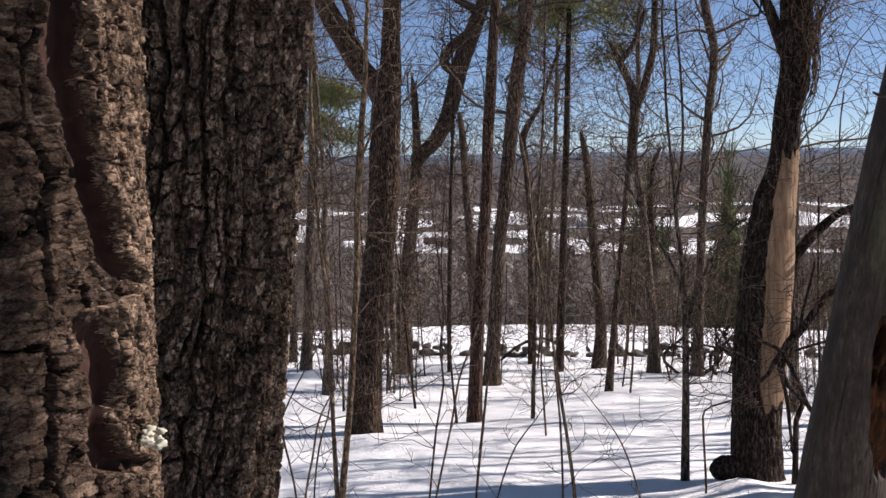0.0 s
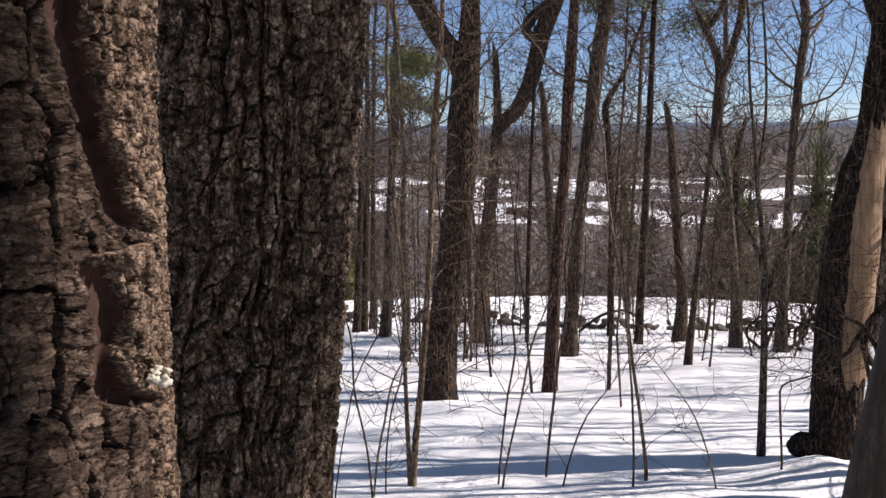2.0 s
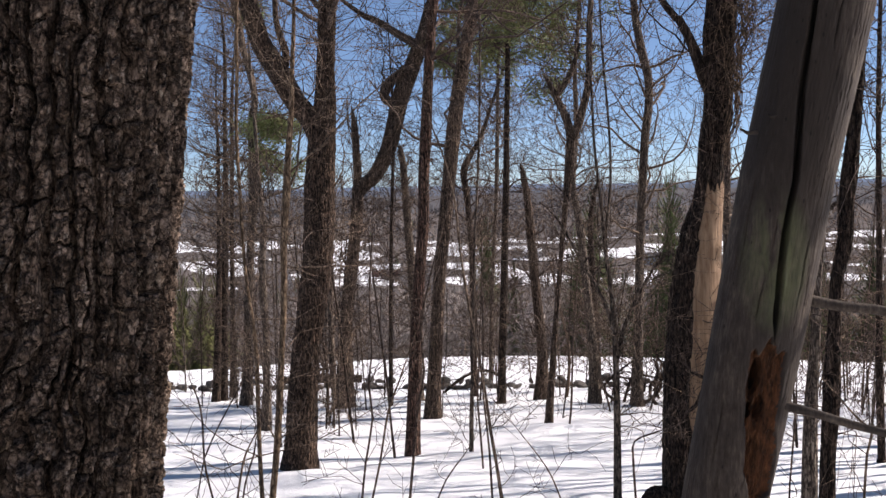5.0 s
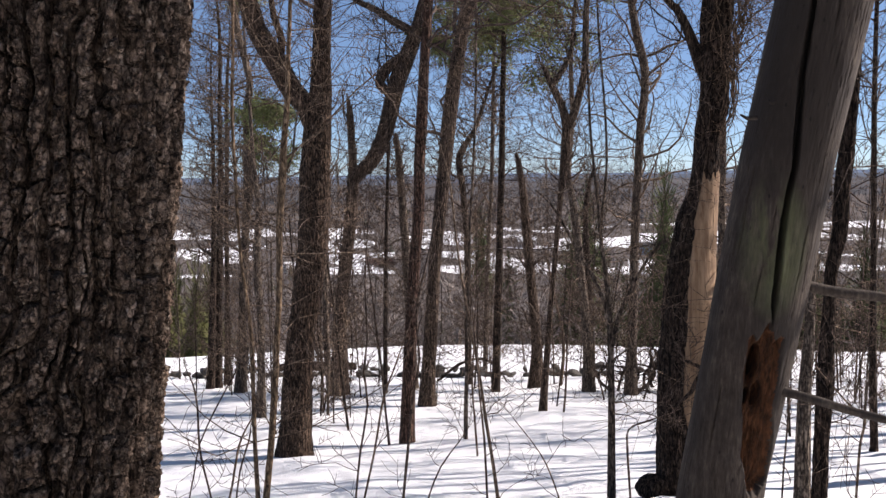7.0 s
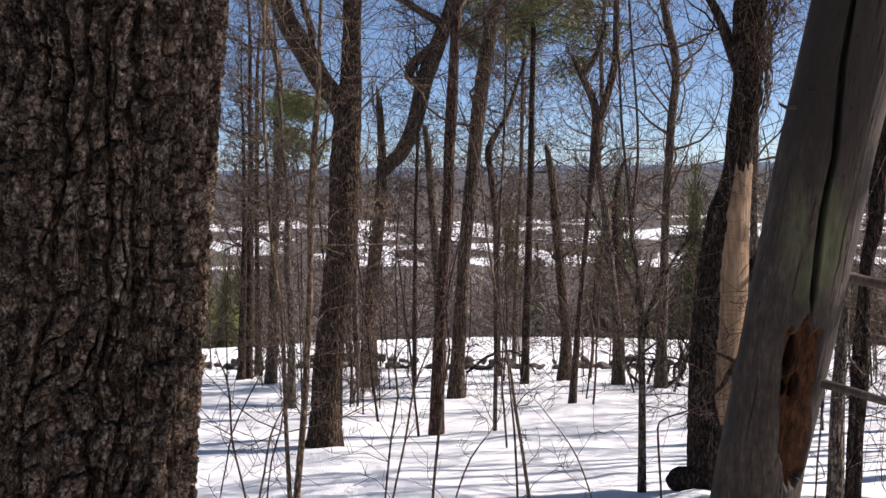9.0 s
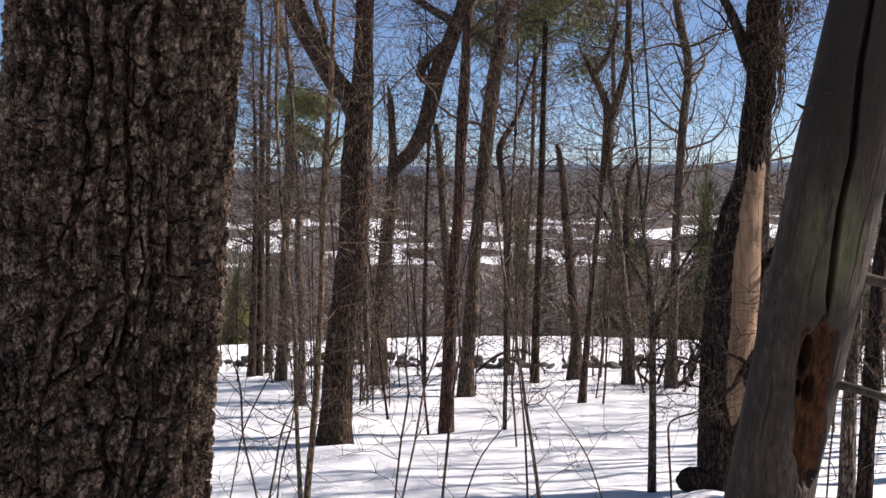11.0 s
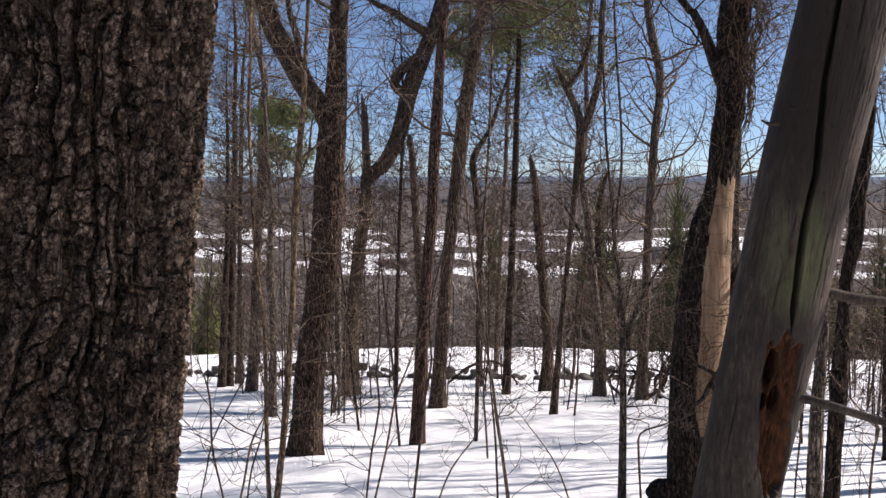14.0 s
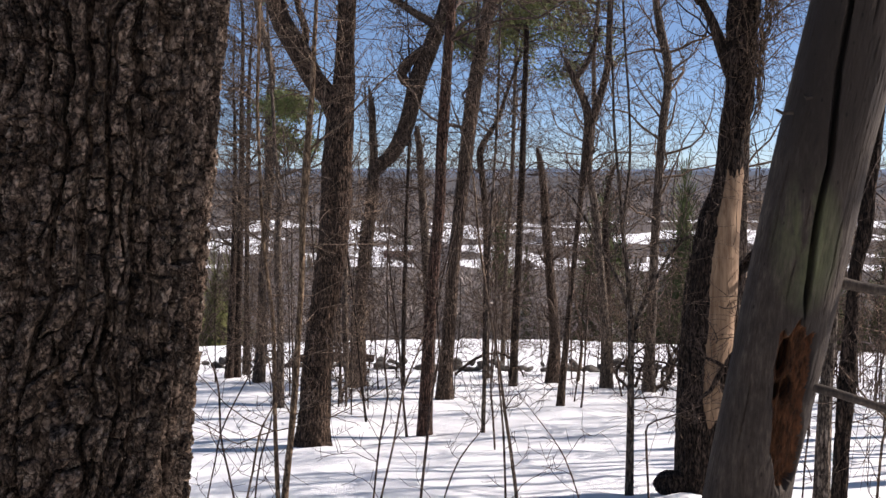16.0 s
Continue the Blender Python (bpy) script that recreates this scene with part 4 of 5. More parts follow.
# ---------------------------------------------------------------- a dead bush broken against the scarred tree
def broken_bush():
    thing = root("dead_shrub", (2.42, 8.05, foot_z(2.42, 8.05)), "dead crooked shrub with black broken branches leaning on a trunk", "shrub")
    r = np.random.default_rng(44)
    THIN[0] = 0.0022
    shapes = (
        ((0.00, 0.00, -0.04, 0.030), (-0.00, 0.00, 0.31, 0.026), (0.00, 0.00, 0.60, 0.023), (0.05, 0.00, 0.74, 0.023), (-0.05, 0.00, 0.87, 0.026), (-0.13, 0.00, 1.01, 0.033), (-0.09, 0.00, 1.22, 0.037), (0.05, 0.00, 1.39, 0.033), (0.23, 0.00, 1.64, 0.028), (0.37, 0.00, 1.75, 0.023), (0.58, 0.00, 1.88, 0.019)),
        ((0.09, 0.50, 0.97, 0.035), (0.09, 0.50, 1.37, 0.035), (0.10, 0.50, 1.82, 0.040), (0.20, 0.50, 2.02, 0.045), (0.36, 0.50, 2.18, 0.042), (0.52, 0.50, 2.30, 0.037), (0.79, 0.50, 2.39, 0.030), (1.13, 0.50, 2.64, 0.020)),
        ((-0.11, -0.05, 1.14, 0.021), (-0.02, -0.05, 0.96, 0.023), (0.06, -0.05, 0.76, 0.021), (0.16, -0.05, 0.61, 0.016), (0.29, -0.05, 0.38, 0.012)),
        ((-0.12, -0.07, 1.22, 0.028), (-0.21, -0.07, 1.10, 0.025), (-0.26, -0.07, 1.00, 0.019), (-0.37, -0.07, 0.91, 0.014), (-0.46, -0.07, 0.86, 0.007)),
        ((-0.13, -0.05, 1.18, 0.019), (-0.21, -0.05, 1.23, 0.014), (-0.30, -0.05, 1.27, 0.009), (-0.42, -0.05, 1.32, 0.005)),
        ((0.01, 0.00, 1.32, 0.014), (0.04, 0.00, 1.53, 0.014), (0.10, 0.00, 1.79, 0.012), (0.13, 0.00, 1.95, 0.007)),
        ((-0.01, 0.00, 1.19, 0.012), (0.19, 0.00, 1.25, 0.012), (0.33, 0.00, 1.30, 0.007), (0.60, 0.00, 1.41, 0.005)),
        ((-0.11, 0.05, 0.95, 0.016), (-0.06, 0.05, 0.74, 0.016), (-0.04, 0.05, 0.55, 0.014), (-0.01, 0.05, 0.30, 0.009)),
    )
    for k, rows in enumerate(shapes):
        g = Geo()
        rows = list(rows)
        if k == 0:
            rows = [(rows[0][0], rows[0][1], -0.3, rows[0][3])] + rows
        ln = smooth_line(rows, 0.05)
        tube(g, ln[:, :3], ln[:, 3], 9, True, k, 0.12)
        part("stem" if k < 2 else "branch", g, BARK["dark"], thing)
    g = Geo()
    for rows in shapes:
        ln = smooth_line(rows, 0.05)
        for _ in range(3 + len(ln) // 6):
            j = r.integers(2, len(ln))
            spray(g, r, ln[j, :3], r.normal(0, 1, 3) + np.array((0.2, 0, 0.2)), r.uniform(0.15, 0.6), 0.004, 1, 3, 0.2, 3)
    tagged(part("crown", g, TWIG, thing), kind="stuff")


broken_bush()


tree((-1.66, 11.37), [(0.00, 0.00, 0.211), (0.05, 0.73, 0.182), (0.11, 1.40, 0.168), (0.22, 2.08, 0.172), (0.30, 2.74, 0.182), (0.33, 3.40, 0.175), (0.37, 3.89, 0.165), (0.42, 4.38, 0.122), (0.44, 4.83, 0.106), (0.47, 5.34, 0.099)], bark="oak_far", tall=15, seed=131, furrows=0.045, limbs=[[(0.34, 3.9, 0.13), (0.24, 4.14, 0.13), (0.08, 4.32, 0.13), (-0.12, 4.70, 0.135), (-0.31, 5.02, 0.12), (-0.40, 5.34, 0.11), (-0.8, 6.4, 0.08), (-1.4, 7.8, 0.04)], [(-0.05, 4.62, 0.05), (-0.02, 4.9, 0.045), (-0.12, 5.3, 0.035), (-0.1, 6.2, 0.02)]], label="large forked oak with dark furrowed bark rising from the snow")
tree((-2.01, 20.28), [(0.00, 0.00, 0.206), (0.04, 0.69, 0.177), (0.07, 1.65, 0.147), (0.20, 2.73, 0.135), (0.34, 3.79, 0.124), (0.41, 4.62, 0.124)], bark="brown", tall=0, seed=2, limbs=[[(0.41, 4.5, 0.10), (0.39, 5.1, 0.085), (0.37, 5.8, 0.07), (0.34, 6.1, 0.04), (0.31, 6.3, 0.01)], [(0.42, 4.5, 0.13), (0.58, 4.7, 0.15), (0.78, 4.87, 0.16), (1.03, 5.32, 0.165), (1.2, 5.9, 0.17), (1.34, 6.48, 0.175), (1.57, 7.05, 0.165), (1.8, 7.62, 0.145), (1.96, 8.19, 0.12), (2.4, 9.6, 0.07)], [(1.26, 6.2, 0.1), (1.12, 6.33, 0.1), (0.99, 6.48, 0.11), (1.08, 6.7, 0.115), (1.29, 6.9, 0.1), (1.5, 7.1, 0.06)], [(1.75, 7.45, 0.1), (1.5, 7.62, 0.09), (1.28, 7.75, 0.08), (0.93, 7.98, 0.07), (0.57, 8.15, 0.055), (0.1, 8.5, 0.03)]], label="twisted tree with a broken stub and one hooked limb")
tree((-0.35, 12.48), [(0.00, 0.00, 0.101), (0.03, 0.63, 0.091), (0.07, 1.38, 0.080), (0.13, 2.26, 0.072), (0.20, 2.99, 0.072), (0.22, 3.57, 0.072), (0.26, 4.21, 0.076), (0.30, 4.85, 0.065), (0.34, 5.35, 0.065), (0.37, 5.70, 0.065)], bark="red", tall=14, seed=3, label="straight slender tree with reddish brown bark")
tree((-0.12, 17.41), [(0.00, 0.00, 0.152), (0.04, 0.73, 0.126), (0.09, 1.45, 0.126), (0.16, 2.38, 0.116), (0.27, 3.40, 0.116), (0.37, 4.30, 0.121), (0.48, 5.21, 0.131), (0.58, 5.90, 0.126), (0.70, 6.59, 0.121), (0.82, 7.28, 0.111)], bark="brown", tall=14, seed=4, label="tall leaning tree with grey brown furrowed bark")
tree((-0.45, 21.35), [(0.00, 0.00, 0.118), (-0.04, 1.15, 0.112), (-0.08, 2.41, 0.099), (-0.14, 3.41, 0.093), (-0.20, 4.52, 0.087), (-0.25, 5.26, 0.074), (-0.31, 5.65, 0.050)], bark="pale", tall=0, seed=5, label="dead trunk with a broken off top")
tree((0.82, 22.53), [(0.00, -0.00, 0.085), (-0.00, 1.11, 0.079), (0.01, 2.45, 0.079), (-0.01, 3.50, 0.072), (-0.08, 4.55, 0.072), (-0.16, 5.14, 0.079), (-0.11, 5.41, 0.079), (0.07, 5.72, 0.059), (0.26, 6.04, 0.052), (0.50, 6.75, 0.039)], bark="dark", tall=9, seed=6, label="crooked young tree with a sharp bend in the stem")
tree((1.31, 20.28), [(0.00, -0.00, 0.094), (0.04, 1.17, 0.088), (0.09, 2.37, 0.077), (0.13, 3.56, 0.071), (0.17, 4.73, 0.071), (0.20, 5.90, 0.059), (0.23, 7.05, 0.053), (0.26, 8.19, 0.047)], bark="dark", tall=14, seed=7, pine=0.52, label="slender white pine with a sparse green crown")
tree((1.36, 25.57), [(0.00, 0.00, 0.067), (0.05, 1.64, 0.059), (0.13, 3.45, 0.052), (0.23, 5.08, 0.052), (0.29, 6.99, 0.052), (0.33, 8.45, 0.045), (0.35, 9.89, 0.045)], bark="pale", tall=12, seed=8, label="thin grey pole tree beside the pine")
tree((2.23, 21.03), [(0.00, -0.00, 0.159), (0.04, 0.90, 0.122), (-0.02, 1.78, 0.110), (-0.10, 2.64, 0.104), (-0.18, 3.63, 0.098), (-0.24, 4.36, 0.079), (-0.32, 4.85, 0.067), (-0.38, 5.14, 0.031)], bark="brown", tall=0, seed=9, label="dead trunk with a snapped slanting top")
tree((1.77, 15.50), [(0.00, 0.00, 0.072), (0.03, 0.47, 0.063), (0.08, 1.02, 0.050), (0.12, 1.57, 0.045), (0.18, 2.21, 0.041), (0.23, 2.76, 0.041), (0.28, 3.30, 0.045), (0.33, 3.75, 0.059), (0.37, 4.11, 0.077), (0.40, 4.47, 0.081), (0.40, 4.69, 0.081), (0.33, 4.95, 0.063), (0.21, 5.22, 0.059), (0.10, 5.44, 0.045), (0.02, 5.62, 0.027)], bark="brown", tall=0, seed=10, limbs=[[(0.43, 4.6, 0.07), (0.52, 4.82, 0.06), (0.6, 5.09, 0.06), (0.69, 5.53, 0.055), (0.71, 6.23, 0.05), (0.73, 6.66, 0.045), (0.9, 8.5, 0.02)], [(0.16, 5.28, 0.045), (0.29, 5.44, 0.045), (0.42, 5.66, 0.04), (0.55, 6.1, 0.02)]], label="leaning slim tree that forks high up")
tree((3.18, 19.58), [(0.00, -0.00, 0.136), (-0.01, 0.73, 0.114), (-0.08, 1.66, 0.091), (-0.17, 2.58, 0.085), (-0.26, 3.49, 0.080), (-0.35, 4.06, 0.068), (-0.41, 4.52, 0.057), (-0.33, 5.64, 0.051), (-0.35, 6.64, 0.045), (-0.29, 7.53, 0.040), (-0.25, 7.97, 0.040)], bark="pale", tall=11, seed=11, label="grey barked tree standing beyond the stone wall")
tree((3.97, 24.00), [(0.00, 0.00, 0.098), (-0.01, 0.51, 0.091), (-0.10, 2.49, 0.084), (-0.16, 3.90, 0.077), (-0.12, 4.46, 0.070), (-0.04, 4.94, 0.056), (0.09, 5.22, 0.042)], bark="dark", tall=0, seed=12, label="dead dark stub of a small tree")
tree((1.57, 8.37), [(0.00, 0.00, 0.036), (-0.00, 0.78, 0.031), (-0.01, 1.47, 0.026), (-0.04, 1.92, 0.021), (-0.09, 2.30, 0.018), (-0.13, 2.74, 0.014), (-0.18, 3.21, 0.012), (-0.20, 3.69, 0.011), (-0.22, 4.15, 0.010)], bark="grey", tall=9, seed=13, limbs=[[(-0.01, 1.3, 0.02), (0.06, 1.62, 0.016), (0.2, 1.95, 0.013), (0.36, 2.2, 0.011), (0.5, 2.32, 0.008)], [(-0.02, 1.62, 0.018), (-0.12, 1.9, 0.015), (-0.28, 2.2, 0.012), (-0.52, 2.62, 0.009), (-0.66, 2.75, 0.006)], [(-0.09, 2.45, 0.014), (-0.04, 2.95, 0.011), (-0.06, 3.43, 0.010), (-0.1, 3.91, 0.010), (-0.12, 4.38, 0.009), (-0.15, 5.6, 0.006)]], label="slim dark young tree with paired stems")
tree((3.88, 18.80), [(0.00, 0.00, 0.131), (0.02, 0.99, 0.098), (0.05, 2.10, 0.087), (0.07, 3.09, 0.082), (0.11, 3.97, 0.082), (0.14, 4.62, 0.082), (0.18, 5.27, 0.082), (0.25, 5.81, 0.082), (0.25, 6.34, 0.082), (0.15, 6.77, 0.087), (0.05, 7.24, 0.076), (-0.02, 7.72, 0.066)], bark="grey", tall=11, seed=14, label="grey tree with a kinked upper stem")
tree((-5.04, 22.54), [(0.00, 0.00, 0.085), (0.02, 1.11, 0.092), (0.08, 2.45, 0.085), (0.15, 3.77, 0.079), (0.20, 5.07, 0.059), (0.22, 6.37, 0.046), (0.28, 8.16, 0.039)], bark="dark", tall=10, seed=15, label="slender dark tree near the field edge")
tree((-5.20, 22.36), [(0.00, 0.00, 0.104), (0.04, 0.59, 0.097), (0.10, 1.65, 0.084), (0.16, 2.70, 0.065), (0.21, 4.01, 0.052), (0.25, 5.69, 0.039)], bark="dark", tall=8, seed=16, label="thin dark tree near the field edge")
tree((-5.03, 23.47), [(0.00, 0.00, 0.102), (0.03, 1.09, 0.075), (0.06, 2.48, 0.061), (0.09, 3.85, 0.055), (0.15, 5.48, 0.048), (0.21, 7.23, 0.041)], bark="dark", tall=9, seed=17, label="thin dark tree near the field edge")
tree((-4.27, 21.19), [(0.00, 0.00, 0.135), (0.08, 1.15, 0.105), (0.14, 2.40, 0.098), (0.23, 3.64, 0.086), (0.31, 4.63, 0.105), (0.33, 5.36, 0.092), (0.34, 6.09, 0.098), (0.41, 6.69, 0.074), (0.34, 7.17, 0.074), (0.22, 7.65, 0.074), (0.12, 8.25, 0.080), (0.07, 8.49, 0.074)], bark="grey", tall=12, seed=18, pine=0.4, boughs=14, flat=[(5.95, 0.1, 1.4), (5.9, -0.5, 1.2), (6.0, 0.6, 1.3), (5.3, 0.0, 1.1), (5.35, 0.5, 1.0), (8.6, 1.0, 1.0), (8.8, -1.0, 1.1), (9.8, 2.0, 1.0), (10.4, 0.0, 0.9), (11.0, 4.0, 0.8), (11.4, 1.2, 0.6)], label="greyish pine with sparse green lower boughs")
tree((-2.90, 16.03), [(0.00, 0.00, 0.093), (0.04, 0.81, 0.061), (0.05, 1.57, 0.056), (0.02, 2.23, 0.065), (0.03, 2.89, 0.056), (0.07, 3.36, 0.047), (0.04, 3.82, 0.037), (-0.00, 4.38, 0.033), (-0.02, 5.02, 0.028)], bark="pale", tall=9, seed=19, label="pale barked young tree with a bent stem")
tree((-1.24, 6.90), [(0.00, 0.00, 0.028), (0.03, 0.36, 0.026), (0.07, 0.69, 0.024), (0.11, 1.11, 0.026), (0.14, 1.52, 0.022), (0.17, 1.93, 0.022), (0.18, 2.33, 0.024), (0.21, 2.65, 0.030), (0.23, 2.93, 0.024), (0.26, 3.21, 0.020), (0.28, 3.60, 0.016), (0.30, 3.91, 0.014)], bark="olive", tall=8, seed=20, label="smooth barked sapling with a straight brown stem")
tree((-1.26, 6.90), [(0.00, 0.00, 0.019), (-0.01, 0.36, 0.018), (-0.02, 0.78, 0.016), (-0.02, 1.15, 0.016), (-0.02, 1.52, 0.016), (-0.04, 1.77, 0.014), (-0.07, 2.01, 0.012), (-0.09, 2.33, 0.012), (-0.10, 2.73, 0.012), (-0.11, 3.13, 0.012), (-0.09, 3.52, 0.012), (-0.08, 3.91, 0.012)], bark="olive", tall=7, seed=21, label="thin smooth barked sapling beside a thicker one")
tree((-6.71, 12.32), [(0.00, -0.00, 0.047), (0.11, 0.96, 0.039), (0.20, 1.87, 0.039), (0.27, 2.84, 0.039), (0.32, 3.94, 0.036), (0.35, 4.94, 0.032), (0.37, 5.36, 0.029)], bark="dark", tall=9, seed=22, label="thin dark tree beyond the great oak")
tree((3.04, 7.80), [(0.00, 0.06, 0.068), (-0.00, 0.56, 0.063), (0.01, 1.03, 0.054), (0.04, 1.50, 0.045), (0.05, 1.96, 0.041), (0.09, 2.64, 0.034), (0.10, 3.31, 0.032), (0.11, 3.93, 0.027)], bark="pale", tall=9, seed=23, label="pale grey barked tree behind the dead snag")
tree((2.98, 7.30), [(0.00, 0.00, 0.064), (0.00, 0.17, 0.059), (0.01, 0.64, 0.057), (0.03, 1.07, 0.064), (0.04, 1.51, 0.051), (0.05, 1.77, 0.045), (0.07, 2.03, 0.049), (0.12, 2.28, 0.055), (0.13, 2.58, 0.055), (0.15, 2.79, 0.059), (0.17, 3.00, 0.051), (0.19, 3.21, 0.047), (0.21, 3.63, 0.042), (0.22, 4.04, 0.038)], bark="dark", tall=11, seed=24, furrows=0.03, label="dark rough barked tree behind the dead snag")
tree((5.11, 11.00), [(0.00, 0.00, 0.048), (-0.00, 0.10, 0.045), (-0.03, 0.76, 0.045), (-0.05, 1.67, 0.038), (-0.06, 2.58, 0.035), (-0.09, 3.98, 0.029)], bark="dark", tall=9, seed=25, label="thin dark tree at the edge of the clearing")
tree((-1.74, 15.76), [(0.00, 0.00, 0.023), (0.01, 0.44, 0.023), (0.01, 0.92, 0.055), (-0.00, 1.66, 0.050), (0.02, 2.68, 0.046), (0.08, 3.79, 0.041), (0.12, 4.96, 0.032)], bark="grey", tall=8, seed=26, label="thin grey young tree behind the oak")
tree((3.94, 13.00), [(0.00, 0.00, 0.065), (-0.01, 1.05, 0.060), (-0.03, 2.51, 0.053), (-0.03, 3.64, 0.049), (-0.03, 4.39, 0.045), (-0.01, 5.28, 0.038), (0.02, 5.86, 0.034)], bark="grey", tall=10, seed=27, label="grey tree half hidden behind the scarred trunk")
tree((-1.00, 19.86), [(0.00, 0.00, 0.046), (0.01, 0.71, 0.046), (0.03, 1.65, 0.046), (0.07, 3.06, 0.040), (0.12, 4.33, 0.035), (0.18, 5.81, 0.029)], bark="dark", tall=8, seed=28, label="thin dark pole tree")
tree((0.42, 12.54), [(0.00, 0.00, 0.029), (0.01, 0.48, 0.029), (0.03, 1.00, 0.025), (0.05, 1.67, 0.022), (0.08, 2.63, 0.018), (0.14, 3.58, 0.018), (0.18, 4.44, 0.015)], bark="grey", tall=6, seed=29, label="thin grey sapling with a straight stem")
sapling((-1.44, 6.40), [(0.00, 0.00, 0.008), (-0.04, 0.36, 0.007), (-0.09, 0.65, 0.007), (-0.11, 0.84, 0.007), (-0.12, 1.08, 0.007), (-0.15, 1.23, 0.006), (-0.18, 1.34, 0.004)], seed=31)
sapling((-1.67, 6.20), [(0.00, 0.00, 0.006), (0.06, 0.40, 0.005), (0.13, 0.68, 0.005), (0.17, 0.87, 0.005), (0.27, 1.09, 0.005), (0.41, 1.33, 0.004)], seed=32)
sapling((-1.46, 6.50), [(0.00, 0.00, 0.008), (0.05, 0.34, 0.008), (0.10, 0.55, 0.008), (0.14, 0.79, 0.008), (0.19, 0.91, 0.006), (0.26, 1.03, 0.004)], seed=33)
sapling((-1.39, 6.60), [(0.00, 0.00, 0.006), (0.02, 0.32, 0.006), (0.06, 0.62, 0.006), (0.12, 0.82, 0.006), (0.14, 0.92, 0.004)], seed=34)
sapling((-0.60, 7.00), [(0.00, 0.00, 0.009), (0.02, 0.23, 0.008), (0.07, 0.68, 0.008), (0.13, 1.02, 0.008), (0.11, 1.28, 0.008), (0.14, 1.52, 0.006), (0.13, 1.93, 0.006), (0.16, 2.34, 0.004)], seed=35)
sapling((-0.56, 6.90), [(0.00, 0.00, 0.009), (0.04, 0.25, 0.008), (0.14, 0.69, 0.008), (0.21, 1.07, 0.008), (0.29, 1.29, 0.006), (0.39, 1.56, 0.004)], seed=36)
sapling((-0.58, 12.37), [(0.00, 0.00, 0.018), (-0.04, 0.42, 0.014), (-0.08, 1.01, 0.014), (-0.15, 1.67, 0.011), (-0.22, 2.33, 0.011)], seed=37)
sapling((-0.25, 7.30), [(0.00, 0.00, 0.011), (0.02, 0.26, 0.011), (0.07, 0.72, 0.011), (0.11, 1.07, 0.008), (0.16, 1.34, 0.008), (0.14, 1.68, 0.008), (0.21, 2.03, 0.006), (0.29, 2.33, 0.006)], seed=38)
sapling((0.51, 7.20), [(0.00, 0.00, 0.016), (-0.01, 0.19, 0.015), (-0.07, 0.65, 0.013), (-0.11, 0.91, 0.013), (-0.14, 1.17, 0.010), (-0.17, 1.34, 0.010), (-0.23, 1.68, 0.010), (-0.27, 1.94, 0.010), (-0.31, 2.23, 0.008), (-0.35, 2.65, 0.008), (-0.42, 2.94, 0.006), (-0.48, 3.11, 0.006)], seed=39)
sapling((0.40, 7.00), [(0.00, 0.00, 0.009), (-0.00, 0.23, 0.008), (-0.02, 0.76, 0.008), (-0.05, 1.10, 0.006), (-0.08, 1.52, 0.006)], seed=40)
sapling((0.51, 11.15), [(0.00, 0.00, 0.013), (-0.03, 0.48, 0.013), (-0.05, 0.81, 0.010), (-0.02, 1.41, 0.010)], seed=41)
sapling((1.00, 7.00), [(0.00, 0.00, 0.007), (-0.07, 0.30, 0.006), (-0.16, 0.55, 0.006), (-0.26, 0.72, 0.004), (-0.37, 0.87, 0.004)], seed=42)
sapling((-0.12, 7.00), [(0.00, 0.00, 0.007), (0.08, 0.30, 0.006), (0.18, 0.55, 0.006), (0.31, 0.74, 0.004)], seed=43)
sapling((2.05, 15.09), [(0.00, 0.00, 0.018), (0.04, 0.41, 0.018), (0.07, 1.31, 0.013), (0.13, 2.20, 0.009)], seed=44)
sapling((2.83, 21.35), [(0.00, 0.00, 0.043), (0.07, 0.64, 0.037), (0.04, 1.27, 0.031), (-0.08, 1.78, 0.025), (-0.25, 2.66, 0.019)], seed=45)
sapling((1.58, 7.60), [(0.00, 0.00, 0.010), (-0.00, 0.11, 0.009), (-0.03, 0.59, 0.009), (-0.01, 0.73, 0.007), (0.12, 0.79, 0.007), (0.29, 0.86, 0.004)], seed=46)
sapling((1.98, 5.50), [(0.00, 0.00, 0.007), (0.04, 0.55, 0.006), (0.06, 0.73, 0.006), (0.09, 1.00, 0.006), (0.09, 1.23, 0.005)], seed=47)
sapling((2.66, 6.00), [(0.00, 0.00, 0.009), (0.02, 0.44, 0.009), (0.06, 0.82, 0.009), (0.08, 0.97, 0.009), (-0.02, 1.06, 0.007), (-0.13, 1.19, 0.005)], seed=48)
sapling((3.18, 17.85), [(0.00, 0.00, 0.016), (-0.06, 0.28, 0.016), (-0.14, 0.47, 0.010)], seed=49)

